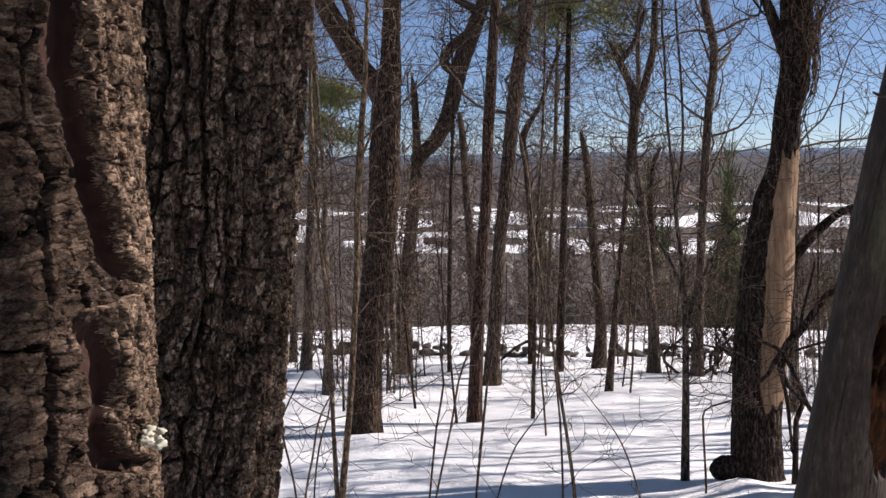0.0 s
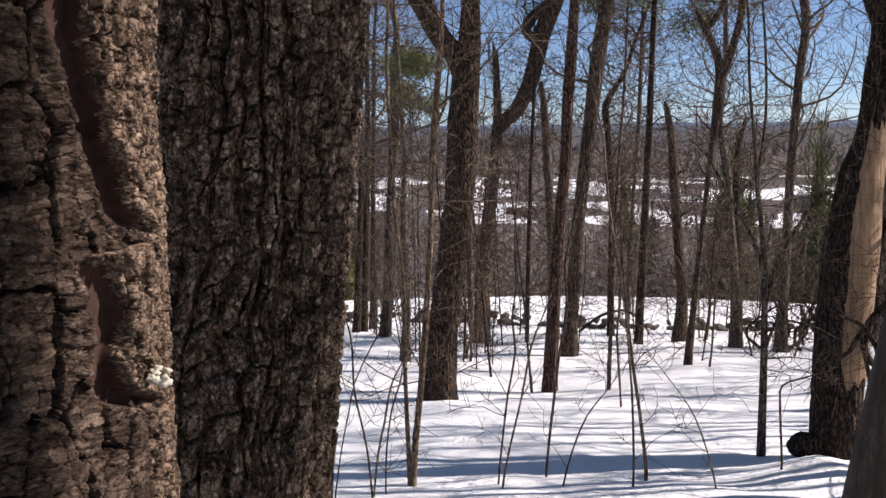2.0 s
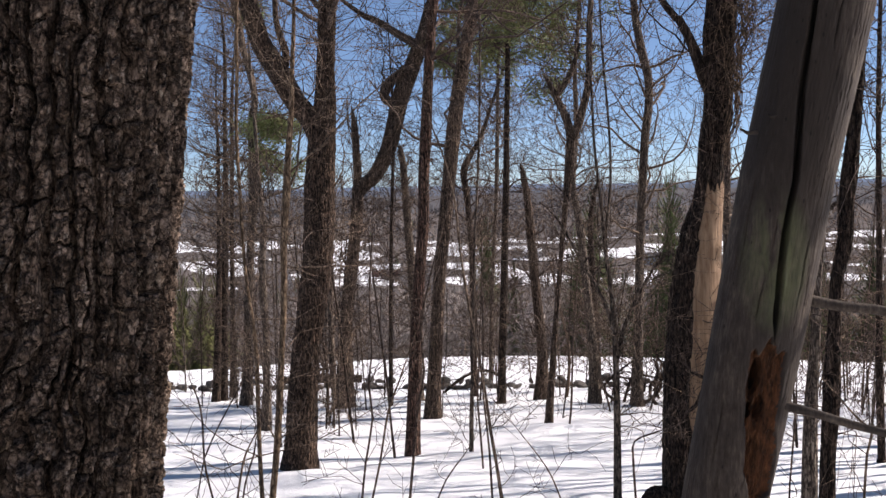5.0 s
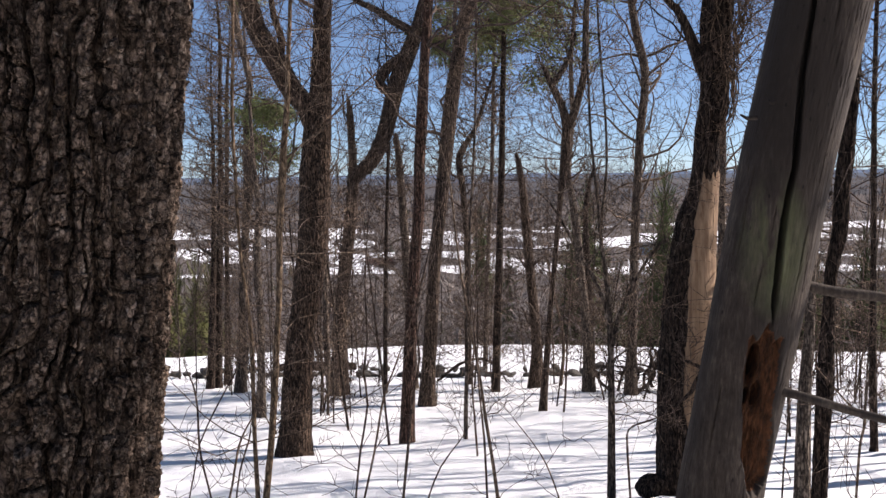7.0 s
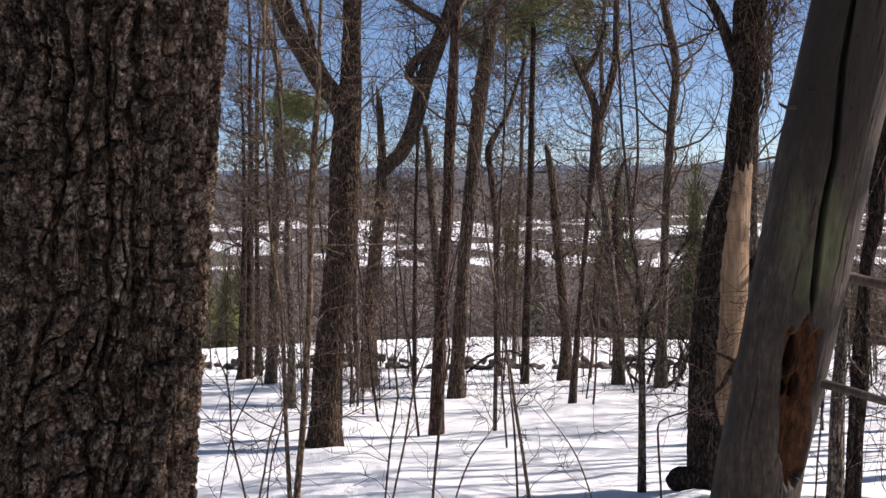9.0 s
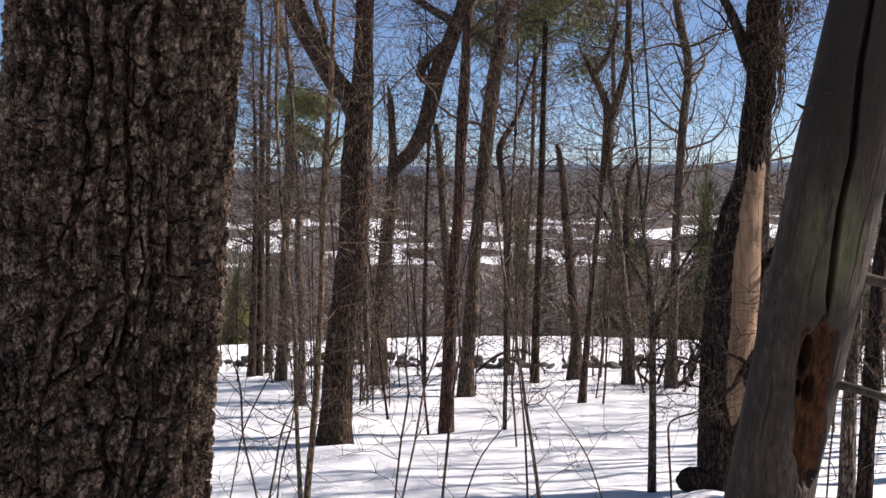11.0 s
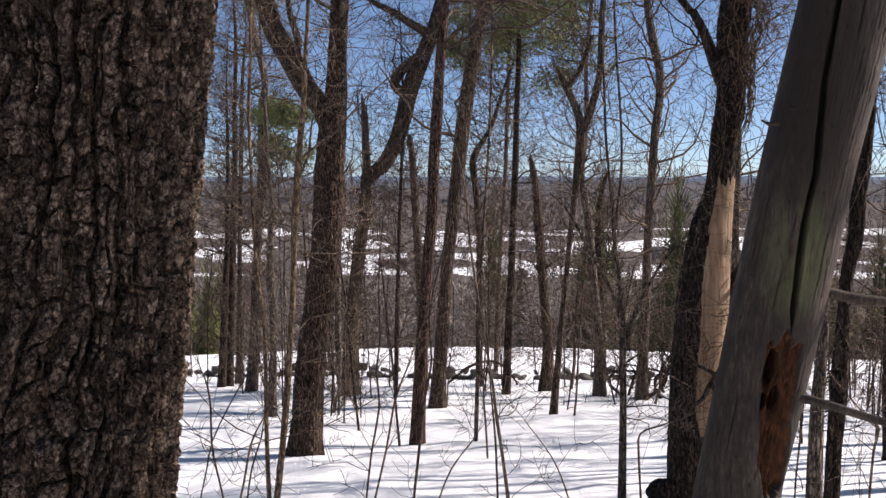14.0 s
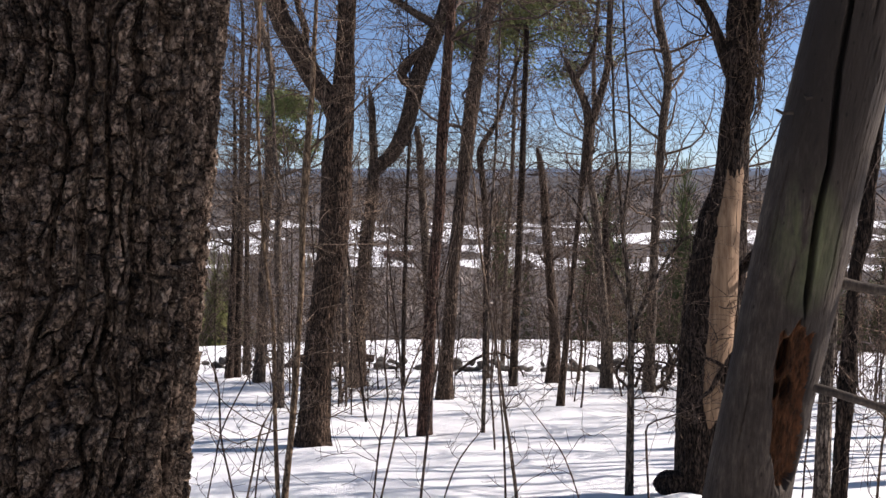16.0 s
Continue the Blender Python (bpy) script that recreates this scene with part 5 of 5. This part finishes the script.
# unseen trees beside and behind the path, added to throw shade across the slope
def shade_trees():
    r = np.random.default_rng(12)
    # those with y near or below zero stand behind, to cut fill light
    spots = [(7.6, 4.2, 0.1), (8.2, 7.4, 0.1), (9.5, 9.0, 0.06), (8.8, 10.6, 0.15), (10.5, 12.4, 0.08), (12.0, 14.2, 0.14), (11.5, 16.6, 0.09), (13.8, 18.5, 0.16), (13.0, 20.8, 0.08), (16.5, 23.0, 0.12), (11.0, 5.6, 0.1), (15.0, 8.2, 0.12), (17.5, 12.0, 0.1), (19.0, 16.0, 0.12), (14.5, 3.0, 0.1), (21.0, 21.0, 0.12), (6.2, 5.9, 0.07), (7.4, 9.4, 0.06), (-3.2, -1.4, 0.2), (1.6, -2.6, 0.24), (-1.2, -3.8, 0.2), (4.2, -1.2, 0.18), (-5.5, 0.8, 0.22), (6.5, -3.4, 0.24), (3.2, -5.4, 0.2), (-3.6, -6.2, 0.22), (0.4, -7.6, 0.25), (8.4, -0.6, 0.2), (-7.2, -3.4, 0.2), (6.8, 1.0, 0.16), (9.8, -6.0, 0.22), (-0.6, -11.0, 0.24)]
    # two unseen trunks set to keep sun off the oak and plated bark
    for i, (x, y, rows) in enumerate(((3.65, 3.23, [(0, 0, 0.1), (0.01, 3, 0.09), (0, 4.4, 0.08), (-0.1, 5.1, 0.1), (-0.16, 8, 0.1)]), (3.104, 1.42, [(0, 0, 0.187), (0.01, 3, 0.17), (0, 5.5, 0.17), (0, 8, 0.162)]))):
        tree((x, y), rows, bark="brown", tall=14, seed=190 + i, shade=True, label="straight unseen tree with grey brown bark, added to block sun")
    for p in np.linspace(4.5, 15.0, 12):  # slim unseen trees toward the sun, added for shadow streaks on the snow
        p, k = p + (0.55 if 6.8 < p < 7.7 else 0), r.uniform(0.66, 0.85)
        y = p / (0.956 - 0.29 * k)
        spots.append((k * y, y, r.uniform(0.03, 0.07)))
    for i, (x, y, q) in enumerate(spots):
        tall = r.uniform(9, 15) if q > 0.07 else r.uniform(12, 17)
        lean = r.normal(0, 0.03)
        tree((x, y), [(0, 0, q), (lean * 2, 2, q * 0.85), (lean * 4 + 0.05, 4, q * 0.8)], bark=("brown", "dark", "grey")[i % 3], tall=tall, seed=200 + i, shade=True, label="bare unseen tree with grey brown bark, added to cast shade")


shade_trees()


# ---------------------------------------------------------------- stone wall
def stone_mesh(seed):
    me = bmesh.new()
    bmesh.ops.create_icosphere(me, subdivisions=2, radius=0.5)
    p = np.array([k.co[:] for k in me.verts])
    tris = np.array([[k.index for k in f.verts] for f in me.faces])
    me.free()
    r = np.random.default_rng(seed)
    for _ in range(5):
        n = r.normal(0, 1, 3)
        n /= np.linalg.norm(n)
        d = p @ n - r.uniform(0.24, 0.38)
        p = p - np.maximum(d, 0)[:, None] * n * 0.85
    g = Geo()
    g.add(p * (1.15, 0.9, 0.8), None, tris)
    return g.mesh("stone", STONE, False)


def stone_wall():
    r = np.random.default_rng(8)
    wall = root("stone_wall", (0, 25, ground_z(0, 25)), "tumbled low wall of dark field stones half buried in snow", "stone wall")
    kinds = [stone_mesh(k) for k in range(8)]
    count = 0
    for layer, lift in ((0, 0.06), (1, 0.2)):
        x = -8.5
        while x < 8.5 and count < 140:
            s = r.uniform(0.2, 0.4) if layer == 0 else r.uniform(0.16, 0.32)
            x += s * r.uniform(0.55, 0.95)
            if layer and r.uniform() < 0.66 or not layer and r.uniform() < 0.15:
                continue
            y = 25.3 - 0.12 * x - 0.012 * max(x, 0) ** 2 + r.normal(0, 0.1)
            ob = new("stone", kinds[r.integers(8)])
            ob.parent = wall
            ob.location = (x, y - 25, ground_z(x, y) - wall.location.z + lift + r.normal(0, 0.03))
            ob.rotation_euler = (r.normal(0, 0.3), r.normal(0, 0.3), r.uniform(0, 6.28))
            ob.scale = (s * 1.1, s, s * 0.85)
            count += 1


stone_wall()


def fallen(name, rows, mat, label, category, sides=8, twigs=0, seed=1):
    """A fallen limb or log lying on the snow: rows of x, y, height over the snow, radius."""
    r = np.random.default_rng(seed)
    x, y = rows[0][:2]
    thing = root(name, (x, y, ground_z(x, y)), label, category)
    z0 = thing.location.z
    ln = smooth_line([(a - x, b - y, ground_z(a, b) - z0 + h, q) for a, b, h, q in rows], 0.15)
    g = Geo()
    tube(g, ln[:, :3], ln[:, 3], sides, True, seed, 0.06)
    for _ in range(twigs):
        k = r.integers(1, len(ln))
        spray(g, r, ln[k, :3], r.normal(0, 1, 3) + np.array((0, 0, 0.8)), r.uniform(0.4, 1.3), ln[k, 3] * 0.4, 1, 4, 0.1, 4)
    part("wood", g, mat, thing)


fallen("fallen_branch", [(0.1, 23.0, 0.05, 0.03), (0.55, 23, 0.42, 0.035), (0.95, 23, 0.58, 0.03), (1.3, 23, 0.55, 0.03), (1.65, 23, 0.2, 0.02), (1.75, 23, 0.0, 0.02)], BARK["dark"], "arched dead branch lying over the stones", "branch", 6, 4)
fallen("fallen_log", [(-4.1, 24.9, 0.3, 0.1), (-3.0, 24.9, 0.34, 0.11), (-2.0, 24.8, 0.32, 0.1)], BARK["dark"], "dark fallen log resting on the wall", "log", 10, 3)
for k in range(14):
    rr = np.random.default_rng(300 + k)
    x0, y0 = 4.4 + rr.uniform(-0.9, 1.2), 19.6 + rr.uniform(-0.8, 1.0)
    fallen("brush_branch", [(x0, y0, 0.0, 0.035), (x0 + rr.uniform(-0.4, 0.4), y0, 0.4, 0.03), (x0 + rr.uniform(-0.9, 0.9), y0 + rr.uniform(-0.3, 0.3), rr.uniform(0.5, 1.2), 0.015)], BARK["dark"], "dead branch in a brush heap on the snow", "branch", 5, 7, k)


# ---------------------------------------------------------------- undergrowth among the trees
def undergrowth():
    r = np.random.default_rng(44)
    THIN[0] = 0.0032
    kinds = []
    for k in range(6):
        g, stem = Geo(), Geo()
        h = r.uniform(2.2, 5.0)
        ln = spine_top([(0, 0, 0.016), (r.normal(0, 0.05), h * 0.3, 0.014), (r.normal(0, 0.12), h * 0.6, 0.01)], h, r)
        pts = smooth_line([(0, 0, -0.2, 0.017)] + ln, 0.2)
        tube(stem, pts[:, :3], np.maximum(pts[:, 3], 0.004), 6, True, k, 0.06)
        for _ in range(15):
            i = r.integers(2, len(pts))
            a = r.uniform(0, 6.283)
            spray(g, r, pts[i, :3], (math.cos(a), math.sin(a), r.uniform(0.2, 1.0)), r.uniform(0.4, 1.3), 0.006, 2, 3, 0.2, 3)
        thing = root("young_tree", (0, 0, 0), "thin leafless young tree with fine twigs", "sapling", "undergrowth")
        part("stem", stem, BARK["grey"] if k % 2 else BARK["dark"], thing)
        tagged(part("crown", g, TWIG if k % 3 else PALE_TWIG, thing), kind="stuff")
        kinds.append(thing)
    spots = []
    while len(spots) < 84:
        y = r.uniform(13, 30)
        x = r.uniform(-0.6, 0.62) * y
        if abs(x - 1.5) < 0.12 * y and y < 16:
            continue
        spots.append((x, y))
    spots += [(r.uniform(0.27, 0.46) * y, y) for y in np.linspace(11, 21, 16)] + [(r.uniform(-0.25, -0.08) * y, y) for y in np.linspace(12.5, 22, 14)]
    for i, (x, y) in enumerate(spots):
        m = pose(x, y, ground_z(x, y), r.normal(0, 4), r.normal(0, 5), r.uniform(0, 360)) @ Matrix.Scale(r.uniform(0.7, 1.25), 4)
        if i < 6:
            kinds[i].matrix_basis = m
        else:
            c = copy_thing(kinds[i % 6], m)
            c.scale = m.to_scale()


undergrowth()


# ---------------------------------------------------------------- woods beyond the field
def bare_form(r, h, twigs, blade):
    """A far leafless tree: a stem, and slim blades for its branches and twigs."""
    g = Geo()
    tube(g, [(0, 0, -1), (r.normal(0, 0.3), r.normal(0, 0.3), h * 0.5), (r.normal(0, 0.5), 0, h)], (0.19, 0.13, 0.03), 4, False)
    z = h * (0.2 + 0.8 * r.uniform(0, 1, twigs) ** 0.8)
    spread = h * 0.26 * np.sqrt(np.clip(1.25 - np.abs(z / h - 0.6) * 1.6, 0.05, 1))
    a, k = r.uniform(0, 6.283, twigs), r.uniform(0, 1, twigs)
    start = np.stack([np.cos(a) * spread * k * 0.7, np.sin(a) * spread * k * 0.7, z], -1)
    way = np.stack([np.cos(a), np.sin(a), r.uniform(0.4, 1.8, twigs)], -1) + r.normal(0, 0.45, (twigs, 3))
    way /= np.linalg.norm(way, axis=1)[:, None]
    side = np.cross(way, r.normal(0, 1, (twigs, 3)))
    side /= np.linalg.norm(side, axis=1)[:, None]
    end = start + way * h * r.uniform(0.08, 0.2, (twigs, 1))
    v = np.stack([start - side * blade, start + side * blade, end], 1).reshape(-1, 3)
    g.add(v, None, np.arange(3 * twigs).reshape(-1, 3))
    return g.arrays()


def woods(name, mat, count, near, far, seed, label, high=(11, 17), twigs=110, blade=0.07, bias=1.4, wide=0.6):
    r = np.random.default_rng(seed)
    forms = [bare_form(r, r.uniform(*high), twigs, blade) for _ in range(8)]
    geo = Geo()
    y = near + (far - near) * r.uniform(0, 1, count) ** bias
    x = r.uniform(-wide, wide, count) * y
    keep = (y >= brow(x) + 15) & ~open_land(x, y)
    x, y = x[keep], y[keep]
    for px, py, pz in zip(x, y, land(x, y)):
        v, q, t = forms[r.integers(8)]
        turn, s = r.uniform(0, 6.28), r.uniform(0.6, 1.05)
        c, n = math.cos(turn), math.sin(turn)
        geo.add(np.stack([v[:, 0] * c - v[:, 1] * n, v[:, 0] * n + v[:, 1] * c, v[:, 2]], -1) * s + (px, py, pz), q, t)
    tagged(part(name, geo, mat, smooth=False), label, "woods", kind="stuff")


def evergreens(name, mat, spots, count, near, far, seed, label):
    """Conifers among the bare trees: ragged tiers of boughs."""
    r = np.random.default_rng(seed)
    geo = Geo()
    spots = [(k * y * 0.77, y * 0.77) for k, y in spots]
    for i in range(count):
        y = near + (far - near) * r.uniform(0, 1) ** 1.6
        x = r.uniform(-0.6, 0.6) * y
        if i < len(spots):
            x, y = spots[i]
        elif y < brow(x) + 15 or bool(open_land(x, y)):
            continue
        near_by = i < len(spots)
        h, z0 = r.uniform(14, 19) if near_by else r.uniform(8, 14), ground_z(x, y)
        n = 2600 if near_by else 110
        z = h * r.uniform(0.1, 1, n)
        a = r.uniform(0, 6.283, n)
        s = (h - z) * 0.24 + 0.3
        tip = np.stack([np.cos(a) * s, np.sin(a) * s, z - 0.25 * s], -1) * r.uniform(0.8, 1.15, (n, 1))
        side = np.stack([-np.sin(a), np.cos(a), np.zeros(n)], -1) * s[:, None] * (0.055 if near_by else 0.35)
        stem = np.stack([np.zeros(n), np.zeros(n), z + 0.3 * s], -1)
        v = np.stack([stem, tip - side, tip + side], 1).reshape(-1, 3) + (x, y, z0)
        geo.add(v, None, np.arange(3 * n).reshape(-1, 3))
    tagged(part(name, geo, mat, smooth=False), label, "woods", kind="stuff")


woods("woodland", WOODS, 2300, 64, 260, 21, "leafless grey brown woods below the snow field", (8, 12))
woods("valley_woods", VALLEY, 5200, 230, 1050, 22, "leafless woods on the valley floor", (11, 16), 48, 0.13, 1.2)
woods("distant_woods", HAZY_WOODS, 3000, 950, 2300, 23, "leafless woods stretching toward the far hills", (14, 20), 30, 0.45, 1.2)
evergreens("evergreen_woods", EVERGREEN, [(0.16, 88), (0.175, 92), (0.145, 96), (0.2, 100), (0.24, 80), (0.265, 86), (0.285, 92), (0.05, 98), (0.075, 104), (0.31, 100), (0.34, 90), (0.33, 100), (0.365, 92), (0.385, 98), (0.4, 88), (0.425, 95), (0.45, 90), (0.35, 106), (0.47, 100), (0.3, 110), (0.38, 110), (0.42, 112)], 165, 70, 1600, 33, "dark evergreens scattered in the valley woods")
evergreens("evergreen_thicket", OLIVE, [(-0.245, 84), (-0.265, 90), (-0.23, 96), (-0.28, 86)], 4, 70, 90, 34, "olive green evergreens at the edge of the woods")


def far_hills():
    """Wooded ridges on the horizon, with the haze of distance mixed into their colours."""
    # each farther ridge is painted bluer to stand for the air between
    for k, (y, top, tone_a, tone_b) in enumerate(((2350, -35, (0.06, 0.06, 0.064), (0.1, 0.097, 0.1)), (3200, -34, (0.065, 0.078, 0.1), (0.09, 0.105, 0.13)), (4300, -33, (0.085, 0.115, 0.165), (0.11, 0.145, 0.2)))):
        x = np.linspace(-0.75, 0.75, 260) * y
        crest = top + 3.5 * wave(x, x * 0, 1100.0, 80 + k) + 2.0 * wave(x, x * 0, 260.0, 90 + k) + 1.5 * wave(x, x * 0, 40.0, 95 + k)
        rows = [np.stack([x, np.full_like(x, y + d), z], -1) for d, z in ((-500, np.full_like(x, -75.0)), (-220, crest * 0.5 - 40), (0, crest), (300, np.full_like(x, -75.0)))]
        g = Geo()
        n = len(x)
        i, j = np.meshgrid(np.arange(3), np.arange(n - 1), indexing="ij")
        g.add(np.vstack(rows), np.stack([i * n + j, i * n + j + 1, (i + 1) * n + j + 1, (i + 1) * n + j], -1).reshape(-1, 4))
        ob = part("backdrop_hill", g, plain("hazed_hill_woods", tone_a, tone_b, 0.02, 1.0, 0.0, 0.0, (1, 0.3, 4), spec=0.0))
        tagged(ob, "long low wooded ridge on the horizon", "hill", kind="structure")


far_hills()


# ---------------------------------------------------------------- houses in the valley
def box(lo, hi):
    x, y, z = zip(lo, hi)
    g = Geo()
    v = [(x[i], y[j], z[k]) for i in (0, 1) for j in (0, 1) for k in (0, 1)]
    g.add(v, [(0, 1, 3, 2), (4, 6, 7, 5), (0, 4, 5, 1), (2, 3, 7, 6), (0, 2, 6, 4), (1, 5, 7, 3)])
    return g


GLASS = plain("dark_window_glass", (0.02, 0.022, 0.026), (0.04, 0.042, 0.048), 2.0, 0.15, 0.0, 0.0)


def house(x, y, wide, deep, high, turn, paint, roof, label):
    """A far house: walls, a gabled roof with eaves, and its windows."""
    thing = root("house", (x, y, ground_z(x, y) - 0.3), label, "house", "houses in the valley")
    thing.rotation_euler.z = radians(turn)
    part("wall", box((-wide / 2, -deep / 2, 0), (wide / 2, deep / 2, high)), plain("painted_siding", tuple(c * 0.85 for c in paint), paint, 3.0, 0.7, 0.2, 0.01, (0.2, 0.2, 6)), thing, smooth=False)
    g = Geo()
    a, b, up = wide / 2 + 0.5, deep / 2 + 0.6, deep * 0.32
    for lift in (0.0, 0.3):
        g.add([(-a, -b, high + lift - 0.15), (a, -b, high + lift - 0.15), (a, 0, high + up + lift), (-a, 0, high + up + lift), (-a, b, high + lift - 0.15), (a, b, high + lift - 0.15)], [(0, 1, 2, 3), (3, 2, 5, 4)])
    g.add([(-a, -b, high - 0.15), (-a, 0, high + up), (-a, b, high - 0.15), (a, -b, high - 0.15), (a, 0, high + up), (a, b, high - 0.15)], None, [(0, 1, 2), (3, 5, 4)])
    part("roof", g, roof, thing, smooth=False)
    n = max(2, int(wide / 3.5))
    for k in range(n):
        for floor in range(max(1, int(high / 2.9))):
            cx = -wide / 2 + wide * (k + 0.5) / n
            part("window", box((cx - 0.55, -deep / 2 - 0.06, 1.0 + floor * 2.8), (cx + 0.55, -deep / 2 + 0.02, 2.4 + floor * 2.8)), GLASS, thing, smooth=False)


SHINGLE = plain("dark_shingles", (0.05, 0.05, 0.055), (0.1, 0.1, 0.11), 1.0, 0.9, 0.2, 0.02)
house(-37, 683, 20, 9, 5.5, 8, (0.22, 0.1, 0.08), SNOW, "long reddish house with a snow covered roof")
house(26, 560, 11, 8, 5.4, -20, (0.33, 0.38, 0.46), SHINGLE, "blue grey house with a dark roof")
house(46, 600, 10, 8, 5.2, 15, (0.42, 0.4, 0.38), SNOW, "pale house with a snow covered roof")
house(115, 704, 18, 10, 5.0, 5, (0.16, 0.14, 0.13), SHINGLE, "brown house with a dark shingle roof")
house(161, 726, 16, 10, 5.6, -10, (0.25, 0.32, 0.45), SHINGLE, "blue house with a dark shingle roof")
house(-87, 611, 13, 9, 5.2, 25, (0.5, 0.48, 0.44), SNOW, "cream house with a snow covered roof")
house(78, 800, 15, 10, 5.4, -6, (0.4, 0.36, 0.34), SNOW, "grey house with a snow covered roof")
house(-6, 760, 14, 9, 5.4, 12, (0.3, 0.27, 0.26), SNOW, "grey brown house with a snow covered roof")


def warehouse():
    x, y = 97.0, 2330.0
    thing = root("warehouse", (x, y, -34), "long white building on the far ridge", "building")
    part("wall", box((-32, -12, -8), (32, 12, 9)), plain("white_cladding", (0.7, 0.7, 0.7), (0.8, 0.8, 0.8), 0.1, 0.6, 0.0, 0.0), thing, smooth=False)
    part("roof", box((-33, -13, 9), (33, 13, 10)), SNOW, thing, smooth=False)


warehouse()
